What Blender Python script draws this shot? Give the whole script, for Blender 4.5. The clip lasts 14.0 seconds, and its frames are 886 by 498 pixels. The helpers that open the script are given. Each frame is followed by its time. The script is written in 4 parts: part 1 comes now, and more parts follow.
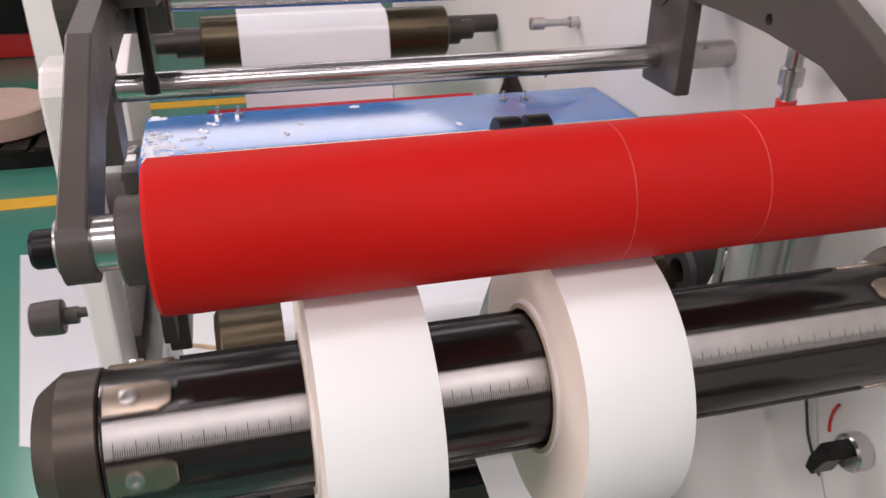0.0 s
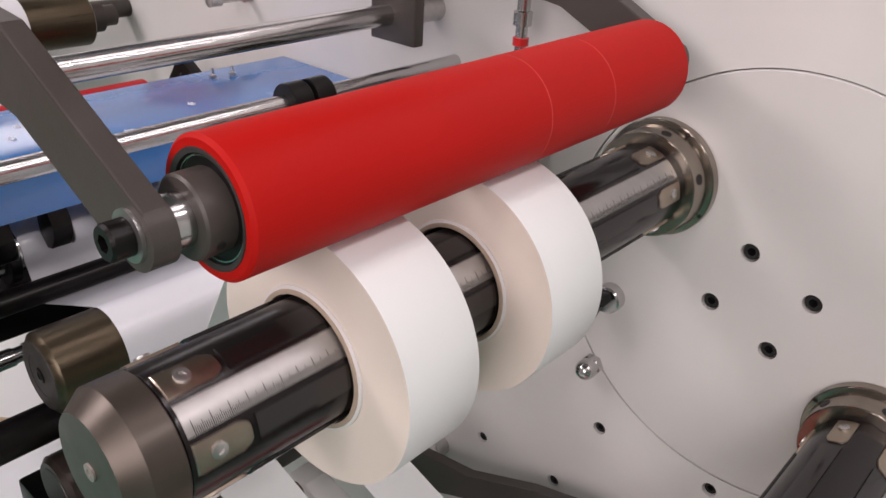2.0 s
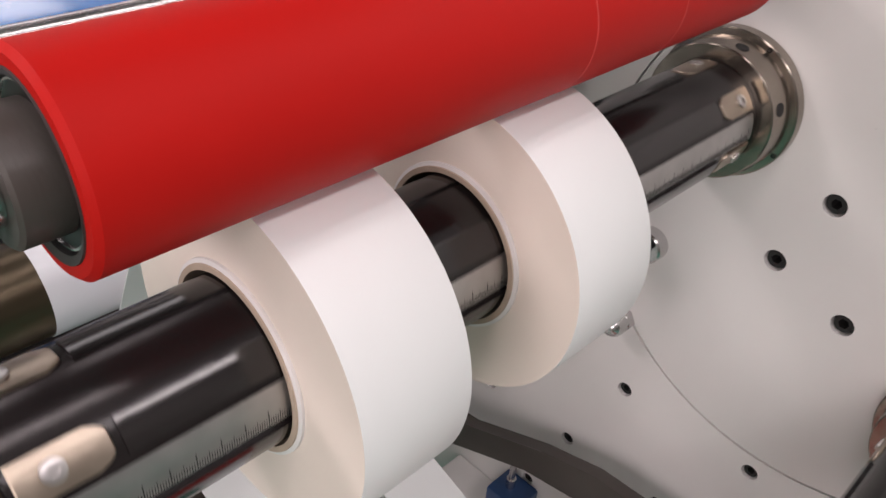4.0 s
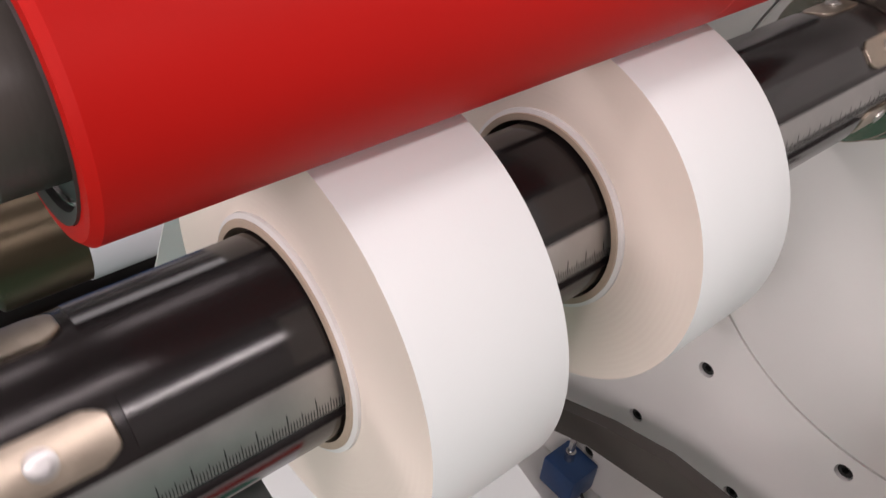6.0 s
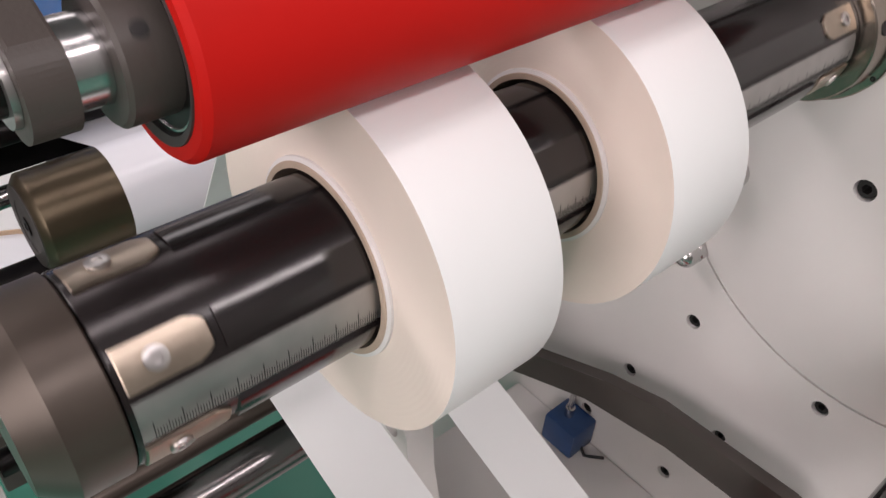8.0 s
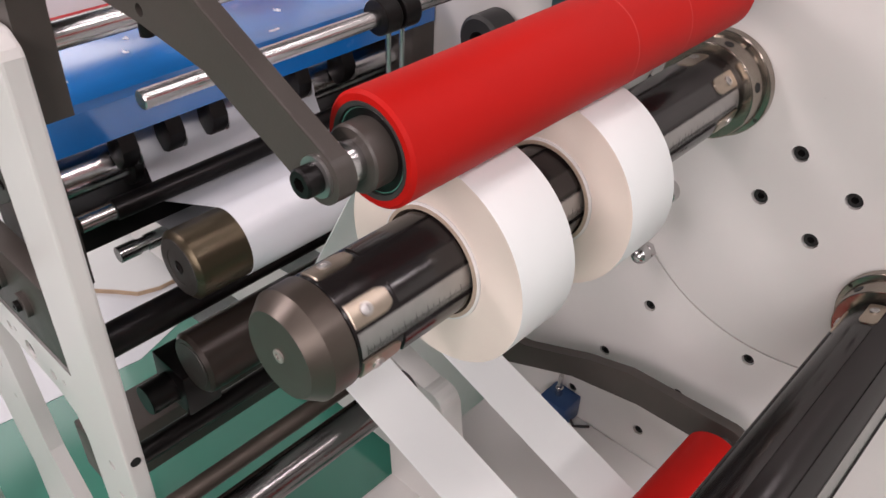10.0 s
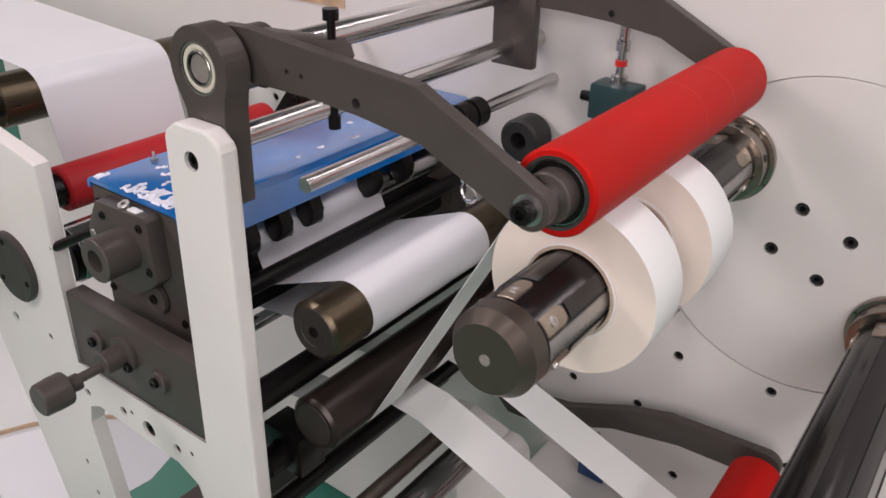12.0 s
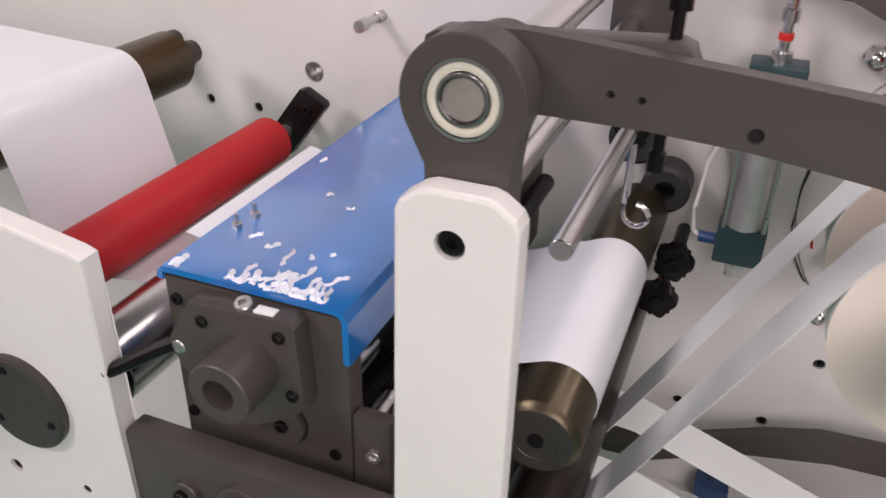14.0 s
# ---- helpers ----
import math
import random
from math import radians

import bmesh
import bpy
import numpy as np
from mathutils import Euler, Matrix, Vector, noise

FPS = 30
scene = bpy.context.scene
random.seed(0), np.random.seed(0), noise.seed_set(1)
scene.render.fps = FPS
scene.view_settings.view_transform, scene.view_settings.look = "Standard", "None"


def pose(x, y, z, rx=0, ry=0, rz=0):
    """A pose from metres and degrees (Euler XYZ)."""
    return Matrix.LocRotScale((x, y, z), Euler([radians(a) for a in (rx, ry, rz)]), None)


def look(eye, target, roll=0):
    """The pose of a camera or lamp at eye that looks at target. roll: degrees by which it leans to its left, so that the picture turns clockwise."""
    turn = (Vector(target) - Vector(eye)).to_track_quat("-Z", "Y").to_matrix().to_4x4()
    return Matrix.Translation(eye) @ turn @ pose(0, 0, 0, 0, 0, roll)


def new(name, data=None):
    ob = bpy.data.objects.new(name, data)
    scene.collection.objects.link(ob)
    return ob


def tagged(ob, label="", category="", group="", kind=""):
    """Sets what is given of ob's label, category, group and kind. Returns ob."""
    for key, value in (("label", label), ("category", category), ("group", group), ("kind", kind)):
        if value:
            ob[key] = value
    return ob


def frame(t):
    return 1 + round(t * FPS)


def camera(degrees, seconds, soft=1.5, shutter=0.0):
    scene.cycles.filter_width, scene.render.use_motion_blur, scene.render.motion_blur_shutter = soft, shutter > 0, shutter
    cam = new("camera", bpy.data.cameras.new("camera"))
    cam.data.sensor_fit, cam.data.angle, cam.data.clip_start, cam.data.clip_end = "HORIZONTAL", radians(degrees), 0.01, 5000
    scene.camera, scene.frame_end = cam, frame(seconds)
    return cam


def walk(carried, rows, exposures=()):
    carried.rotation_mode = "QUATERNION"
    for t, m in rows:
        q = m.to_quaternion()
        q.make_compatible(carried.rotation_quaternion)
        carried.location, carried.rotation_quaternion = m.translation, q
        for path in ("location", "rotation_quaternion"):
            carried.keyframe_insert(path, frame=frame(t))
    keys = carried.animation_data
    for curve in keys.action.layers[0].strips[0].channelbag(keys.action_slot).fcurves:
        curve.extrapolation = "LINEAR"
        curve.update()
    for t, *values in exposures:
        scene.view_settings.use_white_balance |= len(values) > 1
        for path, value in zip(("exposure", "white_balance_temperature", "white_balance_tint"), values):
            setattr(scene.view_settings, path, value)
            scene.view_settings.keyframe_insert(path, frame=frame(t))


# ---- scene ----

cam = camera(56.92, 14.0, soft=1.5, shutter=0.2)
PATH = [
    (0.0, pose(0.3462, -0.4256, 1.2742, 62.45, -0.52, 75.16)),
    (0.5, pose(0.3299, -0.5005, 1.2710, 64.07, -2.20, 63.58)),
    (1.0, pose(0.2806, -0.5499, 1.2552, 63.55, -2.59, 54.14)),
    (1.5, pose(0.2957, -0.6275, 1.2715, 62.74, -2.32, 45.64)),
    (2.0, pose(0.2974, -0.6419, 1.2696, 62.32, -2.87, 42.05)),
    (2.2, pose(0.3022, -0.6453, 1.2692, 62.20, -3.03, 41.59)),
    (4.3, pose(0.1832, -0.5001, 1.2106, 53.16, -4.38, 46.51)),
    (4.5, pose(0.1647, -0.4864, 1.1932, 52.49, -4.53, 47.77)),
    (5.0, pose(0.1641, -0.4841, 1.1845, 51.35, -4.64, 49.38)),
    (5.5, pose(0.1682, -0.4958, 1.1920, 50.94, -4.42, 49.69)),
    (6.0, pose(0.1728, -0.4987, 1.2005, 50.41, -4.30, 50.00)),
    (6.5, pose(0.1841, -0.5205, 1.1958, 49.97, -4.06, 49.96)),
    (7.0, pose(0.1985, -0.5296, 1.2001, 49.77, -3.61, 50.14)),
    (7.2, pose(0.2016, -0.5317, 1.2034, 49.68, -3.50, 50.03)),
    (9.3, pose(0.2463, -0.6162, 1.2792, 51.68, -2.87, 45.22)),
    (9.5, pose(0.2574, -0.6411, 1.2976, 52.02, -2.67, 44.46)),
    (10.0, pose(0.2949, -0.7204, 1.3390, 52.78, -1.77, 43.32)),
    (10.5, pose(0.3412, -0.7666, 1.3634, 54.80, -3.20, 45.56)),
    (11.0, pose(0.4081, -0.8067, 1.3748, 57.38, -3.07, 45.77)),
    (11.5, pose(0.3441, -0.8996, 1.3587, 59.53, -1.10, 40.96)),
    (12.0, pose(0.2612, -0.9508, 1.3524, 62.11, -1.42, 36.49)),
    (12.5, pose(0.1548, -0.9032, 1.3562, 62.70, -2.30, 36.42)),
    (13.0, pose(0.0746, -0.8951, 1.3431, 61.80, -1.93, 34.91)),
    (13.5, pose(-0.0130, -0.9254, 1.3252, 60.79, -0.98, 27.89)),
    (14.0, pose(-0.1522, -0.9143, 1.3055, 60.43, -1.10, 22.14)),
]
walk(cam, PATH, exposures=[(0.0, -0.08), (0.5, -0.2), (1.0, -0.24), (2.0, -0.26), (4.5, -0.19), (6.0, -0.17), (7.0, -0.15), (9.5, -0.1), (11.0, -0.2), (12.0, -0.26), (12.5, -0.22), (13.5, -0.2), (14.0, -0.1)])

# ---------------------------------------------------------------- light
world = bpy.data.worlds.new("hall_air")
world.use_nodes = True
scene.world = world
world.node_tree.nodes["Background"].inputs[0].default_value = (0.75, 0.85, 1.0, 1)
world.node_tree.nodes["Background"].inputs[1].default_value = 0.3


def area_lamp(name, eye, target, sx, sy, watts, colour):
    data = bpy.data.lights.new(name, "AREA")
    data.shape, data.size, data.size_y, data.energy, data.color = "RECTANGLE", sx, sy, watts, colour
    ob = new(name, data)
    ob.matrix_world = look(eye, target)
    return ob


# all lamps are out of view; the key's direction follows the shadows on the panel
area_lamp("unseen_front_lamp", (-2.2, -2.7, 3.2), (-0.1, 0, 0.85), 1.2, 0.75, 92, (1.0, 0.86, 0.88))
# added low fill that brightens the faces turned to the front
area_lamp("unseen_front_lamp", (0.7, -2.7, 1.75), (-0.05, 0, 0.95), 1.8, 1.3, 66, (1.0, 0.87, 0.875))
# skylight placed where the floor's pale glare reflects
area_lamp("roof_skylight", (-6.5, -0.2, 4.4), (-6.5, -0.2, 0), 2.6, 5.2, 135, (1.0, 0.91, 0.93))
# strip placed where the shaft's long highlight reflects
area_lamp("unseen_tube_light", (2.9, -0.1, 4.3), (2.9, -0.1, 0), 0.3, 5.0, 120, (1.0, 0.88, 0.9))
# added behind the panel to put streaks on the shaft
area_lamp("unseen_tube_light", (0.9, 1.9, 4.2), (0.9, 1.9, 0), 0.3, 3.2, 34, (1.0, 0.88, 0.9))
# two invented overhead strips for general light from above
area_lamp("unseen_tube_light", (0.5, -1.5, 4.2), (0.5, -1.5, 0), 0.3, 2.4, 30, (1.0, 0.86, 0.88))
area_lamp("unseen_tube_light", (-2.2, -1.5, 4.2), (-2.2, -1.5, 0), 0.3, 2.4, 22, (1.0, 0.86, 0.88))

# ---------------------------------------------------------------- materials


def material(name, base, rough=0.5, metal=0.0, vary=0.06, grain=40.0, bump=0.05, fine=400.0, stain=None, coat=0.0, spec=0.5, stretch=(1, 1, 1), random_tint=0.0):
    """Base colour that wanders at two scales, uneven gloss and fine relief, all in metres of object space."""
    m = bpy.data.materials.new(name)
    m.use_nodes = True
    nt = m.node_tree
    b = nt.nodes["Principled BSDF"]
    co = nt.nodes.new("ShaderNodeTexCoord")
    mp = nt.nodes.new("ShaderNodeMapping")
    mp.inputs["Scale"].default_value = stretch
    nt.links.new(co.outputs["Object"], mp.inputs[0])
    n1 = nt.nodes.new("ShaderNodeTexNoise")
    n1.inputs["Scale"].default_value, n1.inputs["Detail"].default_value = grain, 5
    n2 = nt.nodes.new("ShaderNodeTexNoise")
    n2.inputs["Scale"].default_value, n2.inputs["Detail"].default_value = fine, 3
    n3 = nt.nodes.new("ShaderNodeTexNoise")
    n3.inputs["Scale"].default_value, n3.inputs["Detail"].default_value = grain * 0.12, 3
    for n in (n1, n2, n3):
        nt.links.new(mp.outputs[0], n.inputs["Vector"])
    mix = nt.nodes.new("ShaderNodeMix")
    mix.data_type = "RGBA"
    dark = [c * (1 - vary * 1.6) for c in base]
    light = [min(1, c * (1 + vary)) for c in base]
    mix.inputs["A"].default_value, mix.inputs["B"].default_value = (*dark, 1), (*light, 1)
    add = nt.nodes.new("ShaderNodeMath")
    add.operation = "MULTIPLY_ADD"
    add.inputs[1].default_value = 0.55
    half = nt.nodes.new("ShaderNodeMath")
    half.operation = "MULTIPLY"
    half.inputs[1].default_value = 0.45
    nt.links.new(n3.outputs["Fac"], half.inputs[0])
    nt.links.new(n1.outputs["Fac"], add.inputs[0])
    nt.links.new(half.outputs[0], add.inputs[2])
    ramp = nt.nodes.new("ShaderNodeMapRange")
    ramp.inputs["From Min"].default_value, ramp.inputs["From Max"].default_value = 0.3, 0.7
    nt.links.new(add.outputs[0], ramp.inputs["Value"])
    nt.links.new(ramp.outputs[0], mix.inputs["Factor"])
    out = mix.outputs["Result"]
    if stain:
        m2 = nt.nodes.new("ShaderNodeMix")
        m2.data_type = "RGBA"
        r2 = nt.nodes.new("ShaderNodeMapRange")
        r2.inputs["From Min"].default_value, r2.inputs["From Max"].default_value, r2.inputs["To Max"].default_value = stain[1], stain[1] + 0.12, stain[2]
        nt.links.new(n1.outputs["Fac"], r2.inputs["Value"])
        nt.links.new(r2.outputs[0], m2.inputs["Factor"])
        nt.links.new(out, m2.inputs["A"])
        m2.inputs["B"].default_value = (*stain[0], 1)
        out = m2.outputs["Result"]
    if random_tint:
        info = nt.nodes.new("ShaderNodeObjectInfo")
        hs = nt.nodes.new("ShaderNodeHueSaturation")
        r4 = nt.nodes.new("ShaderNodeMapRange")
        r4.inputs["To Min"].default_value, r4.inputs["To Max"].default_value = 1 - random_tint, 1 + random_tint
        nt.links.new(info.outputs["Random"], r4.inputs["Value"])
        nt.links.new(r4.outputs[0], hs.inputs["Value"])
        nt.links.new(out, hs.inputs["Color"])
        out = hs.outputs[0]
    nt.links.new(out, b.inputs["Base Color"])
    rr = nt.nodes.new("ShaderNodeMapRange")
    rr.inputs["To Min"].default_value, rr.inputs["To Max"].default_value = max(0.02, rough * 0.75), min(1, rough * 1.25)
    nt.links.new(n1.outputs["Fac"], rr.inputs["Value"])
    nt.links.new(rr.outputs[0], b.inputs["Roughness"])
    b.inputs["Metallic"].default_value = metal
    b.inputs["Coat Weight"].default_value = coat
    b.inputs["Coat Roughness"].default_value = 0.12
    b.inputs["Specular IOR Level"].default_value = spec
    if bump:
        bp = nt.nodes.new("ShaderNodeBump")
        bp.inputs["Strength"].default_value, bp.inputs["Distance"].default_value = bump, 0.001
        nt.links.new(n2.outputs["Fac"], bp.inputs["Height"])
        nt.links.new(bp.outputs[0], b.inputs["Normal"])
    return m


WHITE = material("white_enamel", (0.72, 0.71, 0.69), 0.32, vary=0.03, grain=14, bump=0.04, fine=500)
TURRET = material("turret_enamel", (0.68, 0.67, 0.65), 0.3, vary=0.03, grain=14, bump=0.04, fine=500)
GREY = material("grey_enamel", (0.064, 0.055, 0.049), 0.4, vary=0.07, grain=45, bump=0.1, fine=700, spec=0.4)
BLACK = material("black_oxide", (0.006, 0.005, 0.005), 0.32, metal=0.0, vary=0.25, grain=80, bump=0.05, fine=900, spec=0.26)
LEAF = material("polished_black_leaf", (0.011, 0.009, 0.009), 0.15, metal=0.0, vary=0.3, grain=60, bump=0.03, fine=1200, spec=0.6, stretch=(1, 0.12, 1))
SHAFT = material("hard_anodised_black", (0.016, 0.013, 0.013), 0.22, metal=0.25, vary=0.22, grain=60, bump=0.05, fine=1200, stretch=(1, 0.15, 1))
CAPM = material("bronze_black_steel", (0.085, 0.07, 0.058), 0.36, metal=0.55, vary=0.05, grain=80, bump=0.03, fine=1200)
CHROME = material("bright_steel", (0.6, 0.59, 0.59), 0.23, metal=1.0, vary=0.06, grain=60, bump=0.02, fine=1500, stretch=(1, 0.1, 1))
STEEL = material("brushed_steel", (0.52, 0.51, 0.5), 0.3, metal=0.9, vary=0.1, grain=120, bump=0.05, fine=1500)
NICKEL = material("nickel_plate", (0.4, 0.34, 0.275), 0.34, metal=1.0, vary=0.1, grain=90, bump=0.15, fine=260)
BRASS = material("bronze_anodised", (0.085, 0.068, 0.043), 0.3, metal=0.8, vary=0.14, grain=70, bump=0.05, fine=1200, stretch=(3, 0.2, 3))
BRASS_END = material("dark_bronze_face", (0.06, 0.055, 0.05), 0.42, metal=0.5, vary=0.1, grain=70, bump=0.05, fine=900)
RED = material("red_rubber", (0.46, 0.007, 0.005), 0.55, vary=0.1, grain=22, bump=0.12, fine=1100, spec=0.14, stretch=(1, 0.35, 1))
RED_DARK = material("dark_red_rubber", (0.42, 0.015, 0.02), 0.5, vary=0.08, grain=25, bump=0.08, fine=1400, spec=0.3)
RUBBER = material("dark_rubber_edge", (0.045, 0.045, 0.043), 0.55, vary=0.1, grain=60)
PAPER = material("white_paper", (0.775, 0.805, 0.8), 0.42, vary=0.012, grain=18, bump=0.03, fine=900, spec=0.35)
PAPER_SIDE = material("paper_edge_layers", (0.8, 0.715, 0.64), 0.7, vary=0.04, grain=22, bump=0.1, fine=2200, spec=0.2)
WEB = material("glossy_white_web", (0.7, 0.725, 0.76), 0.18, vary=0.015, grain=12, bump=0.04, fine=200, spec=0.5)
CORE = material("kraft_core", (0.46, 0.37, 0.29), 0.75, vary=0.1, grain=90, bump=0.1, fine=1200)
CORE_WHITE = material("core_paper_liner", (0.75, 0.73, 0.72), 0.45, vary=0.03, grain=60)
BLUE = material("blue_acrylic_film", (0.007, 0.145, 0.47), 0.14, vary=0.14, grain=14, bump=0.1, fine=30, coat=1.0, spec=0.8, stain=((0.4, 0.55, 0.85), 0.64, 0.3))
FILMW = material("torn_film_scraps", (0.72, 0.76, 0.84), 0.4, vary=0.08, grain=90, bump=0.3, fine=300)
FLOOR = material("green_epoxy", (0.065, 0.25, 0.185), 0.13, vary=0.1, grain=2.5, bump=0.02, fine=120, coat=0.4)
YELLOW = material("yellow_floor_paint", (0.75, 0.42, 0.02), 0.4, vary=0.1, grain=12)
# wall and ceiling greys kept dark to cut bounced fill light
WALLM = material("hall_wall_low_bounce", (0.28, 0.275, 0.265), 0.7, vary=0.04, grain=2)
CEIL = material("hall_ceiling_low_bounce", (0.2, 0.2, 0.205), 0.6, vary=0.04, grain=2)
# near-black that paints the shade inside holes, bores and grooves
HOLE = material("hole_shade_black", (0.008, 0.008, 0.008), 0.6, metal=0.0, vary=0.2, grain=200)
BLUEP = material("blue_plastic", (0.02, 0.06, 0.17), 0.35, vary=0.1, grain=60)
TEAL = material("dark_teal_plastic", (0.02, 0.055, 0.06), 0.4, vary=0.1, grain=60)
REDP = material("red_plastic", (0.6, 0.02, 0.02), 0.3, vary=0.08, grain=60)
TAN = material("tan_placard", (0.62, 0.45, 0.3), 0.45, vary=0.2, grain=45)
SKIN = material("beige_cloth", (0.55, 0.4, 0.33), 0.7, vary=0.1, grain=20)
CLEAR = material("cylinder_barrel_aluminium", (0.62, 0.62, 0.62), 0.4, metal=0.55, vary=0.05, grain=80)
TICK = material("engraved_black", (0.015, 0.015, 0.015), 0.6, vary=0.1)
RULER = material("etched_ruler_steel", (0.44, 0.43, 0.42), 0.4, metal=0.9, vary=0.1, grain=90, bump=0.04, fine=900)
SHIELD = material("zinc_passivated_shield", (0.74, 0.71, 0.6), 0.34, metal=0.25, vary=0.05, grain=60, bump=0.03, fine=900)
FACE = material("turned_steel_face", (0.42, 0.38, 0.35), 0.42, metal=0.6, vary=0.08, grain=90, bump=0.08, fine=1400)
FLANGE = material("browned_nickel", (0.3, 0.265, 0.225), 0.24, metal=0.95, vary=0.12, grain=70, bump=0.04, fine=900)
DARK_ROLL = material("dark_bronze_roll", (0.03, 0.022, 0.018), 0.32, metal=0.4, vary=0.1, grain=50, bump=0.03, fine=1200, stretch=(1, 0.1, 1))
WIRE = material("black_cable", (0.02, 0.02, 0.02), 0.5)
# bright steel with its dark reflections put into the base colour
DARK_CHROME = material("chrome_dark_reflection", (0.2, 0.19, 0.19), 0.2, metal=1.0, vary=0.15, grain=60, bump=0.03, fine=1500, stretch=(1, 0.1, 1))
MACHINE_GREEN = material("green_machine_paint", (0.03, 0.16, 0.1), 0.35, vary=0.08, grain=20)

# ---------------------------------------------------------------- building blocks


def thing(name, label, category, at=(0, 0, 0), group="", kind=""):
    ob = new(name)
    ob.empty_display_size = 0.02
    ob.location = at
    return tagged(ob, label, category, group, kind)


def part(name, bm, mat, parent=None, label="", at=None, smooth=True):
    me = bpy.data.meshes.new(name)
    bmesh.ops.recalc_face_normals(bm, faces=bm.faces[:])
    if smooth:
        for f in bm.faces:
            f.smooth = True
        for e in bm.edges:
            if len(e.link_faces) == 2 and e.calc_face_angle(0) > 0.5:
                e.smooth = False
    bm.to_mesh(me)
    bm.free()
    for m in (mat if isinstance(mat, (list, tuple)) else [mat]):
        me.materials.append(m)
    ob = new(name, me)
    if at is not None:
        ob.location = at
    if parent is not None:
        ob.parent = parent
    if label:
        tagged(ob, label)
    return ob


def lathe(profile, seg=48, x=0.0, z=0.0, bm=None, axis="y"):
    """Turned body: profile of (radius, place along the axis)."""
    bm = bm or bmesh.new()
    rings = []
    for r, y in profile:
        if r < 1e-6:
            rings.append([bm.verts.new({"y": (x, y, z), "x": (y, x, z), "z": (x, z, y)}[axis])])
            continue
        ring = []
        for k in range(seg):
            a = 2 * math.pi * k / seg
            c, s = r * math.cos(a), r * math.sin(a)
            ring.append(bm.verts.new({"y": (x + c, y, z + s), "x": (y, x + c, z + s), "z": (x + c, z + s, y)}[axis]))
        rings.append(ring)
    for a, b in zip(rings, rings[1:]):
        if len(a) == 1 and len(b) == 1:
            continue
        for k in range(seg):
            j = (k + 1) % seg
            if len(a) == 1:
                bm.faces.new((a[0], b[j], b[k]))
            elif len(b) == 1:
                bm.faces.new((a[k], a[j], b[0]))
            else:
                bm.faces.new((a[k], a[j], b[j], b[k]))
    return bm


def plate(poly, y0, y1, bevel=0.0015, bm=None):
    """A flat plate cut to an outline in x, z, from y0 to y1."""
    bm = bm or bmesh.new()
    a = [bm.verts.new((x, y0, z)) for x, z in poly]
    b = [bm.verts.new((x, y1, z)) for x, z in poly]
    n = len(poly)
    fs = [bm.faces.new(a), bm.faces.new(b[::-1])]
    es = []
    for k in range(n):
        fs.append(bm.faces.new((a[k], b[k], b[(k + 1) % n], a[(k + 1) % n])))
    if bevel:
        es = [e for f in fs[:2] for e in f.edges]
        bmesh.ops.bevel(bm, geom=es, offset=bevel, segments=2, profile=0.6, affect="EDGES")
    return bm


def box(x0, x1, y0, y1, z0, z1, bevel=0.0015, bm=None):
    bm = bm or bmesh.new()
    v = [bm.verts.new((x, y, z)) for x in (x0, x1) for y in (y0, y1) for z in (z0, z1)]
    fs = [bm.faces.new([v[i] for i in q]) for q in ((0, 1, 3, 2), (4, 6, 7, 5), (0, 4, 5, 1), (2, 3, 7, 6), (0, 2, 6, 4), (1, 5, 7, 3))]
    if bevel:
        es = {e for f in fs for e in f.edges}
        bmesh.ops.bevel(bm, geom=list(es), offset=bevel, segments=2, profile=0.6, affect="EDGES")
    return bm


def arc_pts(cx, cz, r, a0, a1, n=10):
    return [(cx + r * math.cos(radians(a0 + (a1 - a0) * k / n)), cz + r * math.sin(radians(a0 + (a1 - a0) * k / n))) for k in range(n + 1)]


def tube(points, r, seg=10):
    """A bent wire, hose or rod through the points."""
    bm = bmesh.new()
    pts = [Vector(p) for p in points]
    rings = []
    for i, p in enumerate(pts):
        d = (pts[min(i + 1, len(pts) - 1)] - pts[max(i - 1, 0)]).normalized()
        q = d.to_track_quat("Z", "Y")
        rings.append([bm.verts.new(p + q @ Vector((r * math.cos(2 * math.pi * k / seg), r * math.sin(2 * math.pi * k / seg), 0))) for k in range(seg)])
    for a, b in zip(rings, rings[1:]):
        for k in range(seg):
            bm.faces.new((a[k], a[(k + 1) % seg], b[(k + 1) % seg], b[k]))
    bm.faces.new(rings[0][::-1])
    bm.faces.new(rings[-1])
    return bm


def sheet(path, y0, y1, thick=0.0006):
    """A web of paper that runs along a path in x, z, from y0 to y1."""
    bm = bmesh.new()
    rows = []
    n = len(path)
    for i, (x, z) in enumerate(path):
        x0, z0 = path[max(i - 1, 0)]
        x1, z1 = path[min(i + 1, n - 1)]
        d = Vector((x1 - x0, z1 - z0)).normalized()
        nx, nz = -d.y * thick / 2, d.x * thick / 2
        rows.append([bm.verts.new((x + nx, y0, z + nz)), bm.verts.new((x + nx, y1, z + nz)), bm.verts.new((x - nx, y1, z - nz)), bm.verts.new((x - nx, y0, z - nz))])
    for a, b in zip(rows, rows[1:]):
        for k in range(4):
            bm.faces.new((a[k], a[(k + 1) % 4], b[(k + 1) % 4], b[k]))
    bm.faces.new(rows[0][::-1])
    bm.faces.new(rows[-1])
    return bm


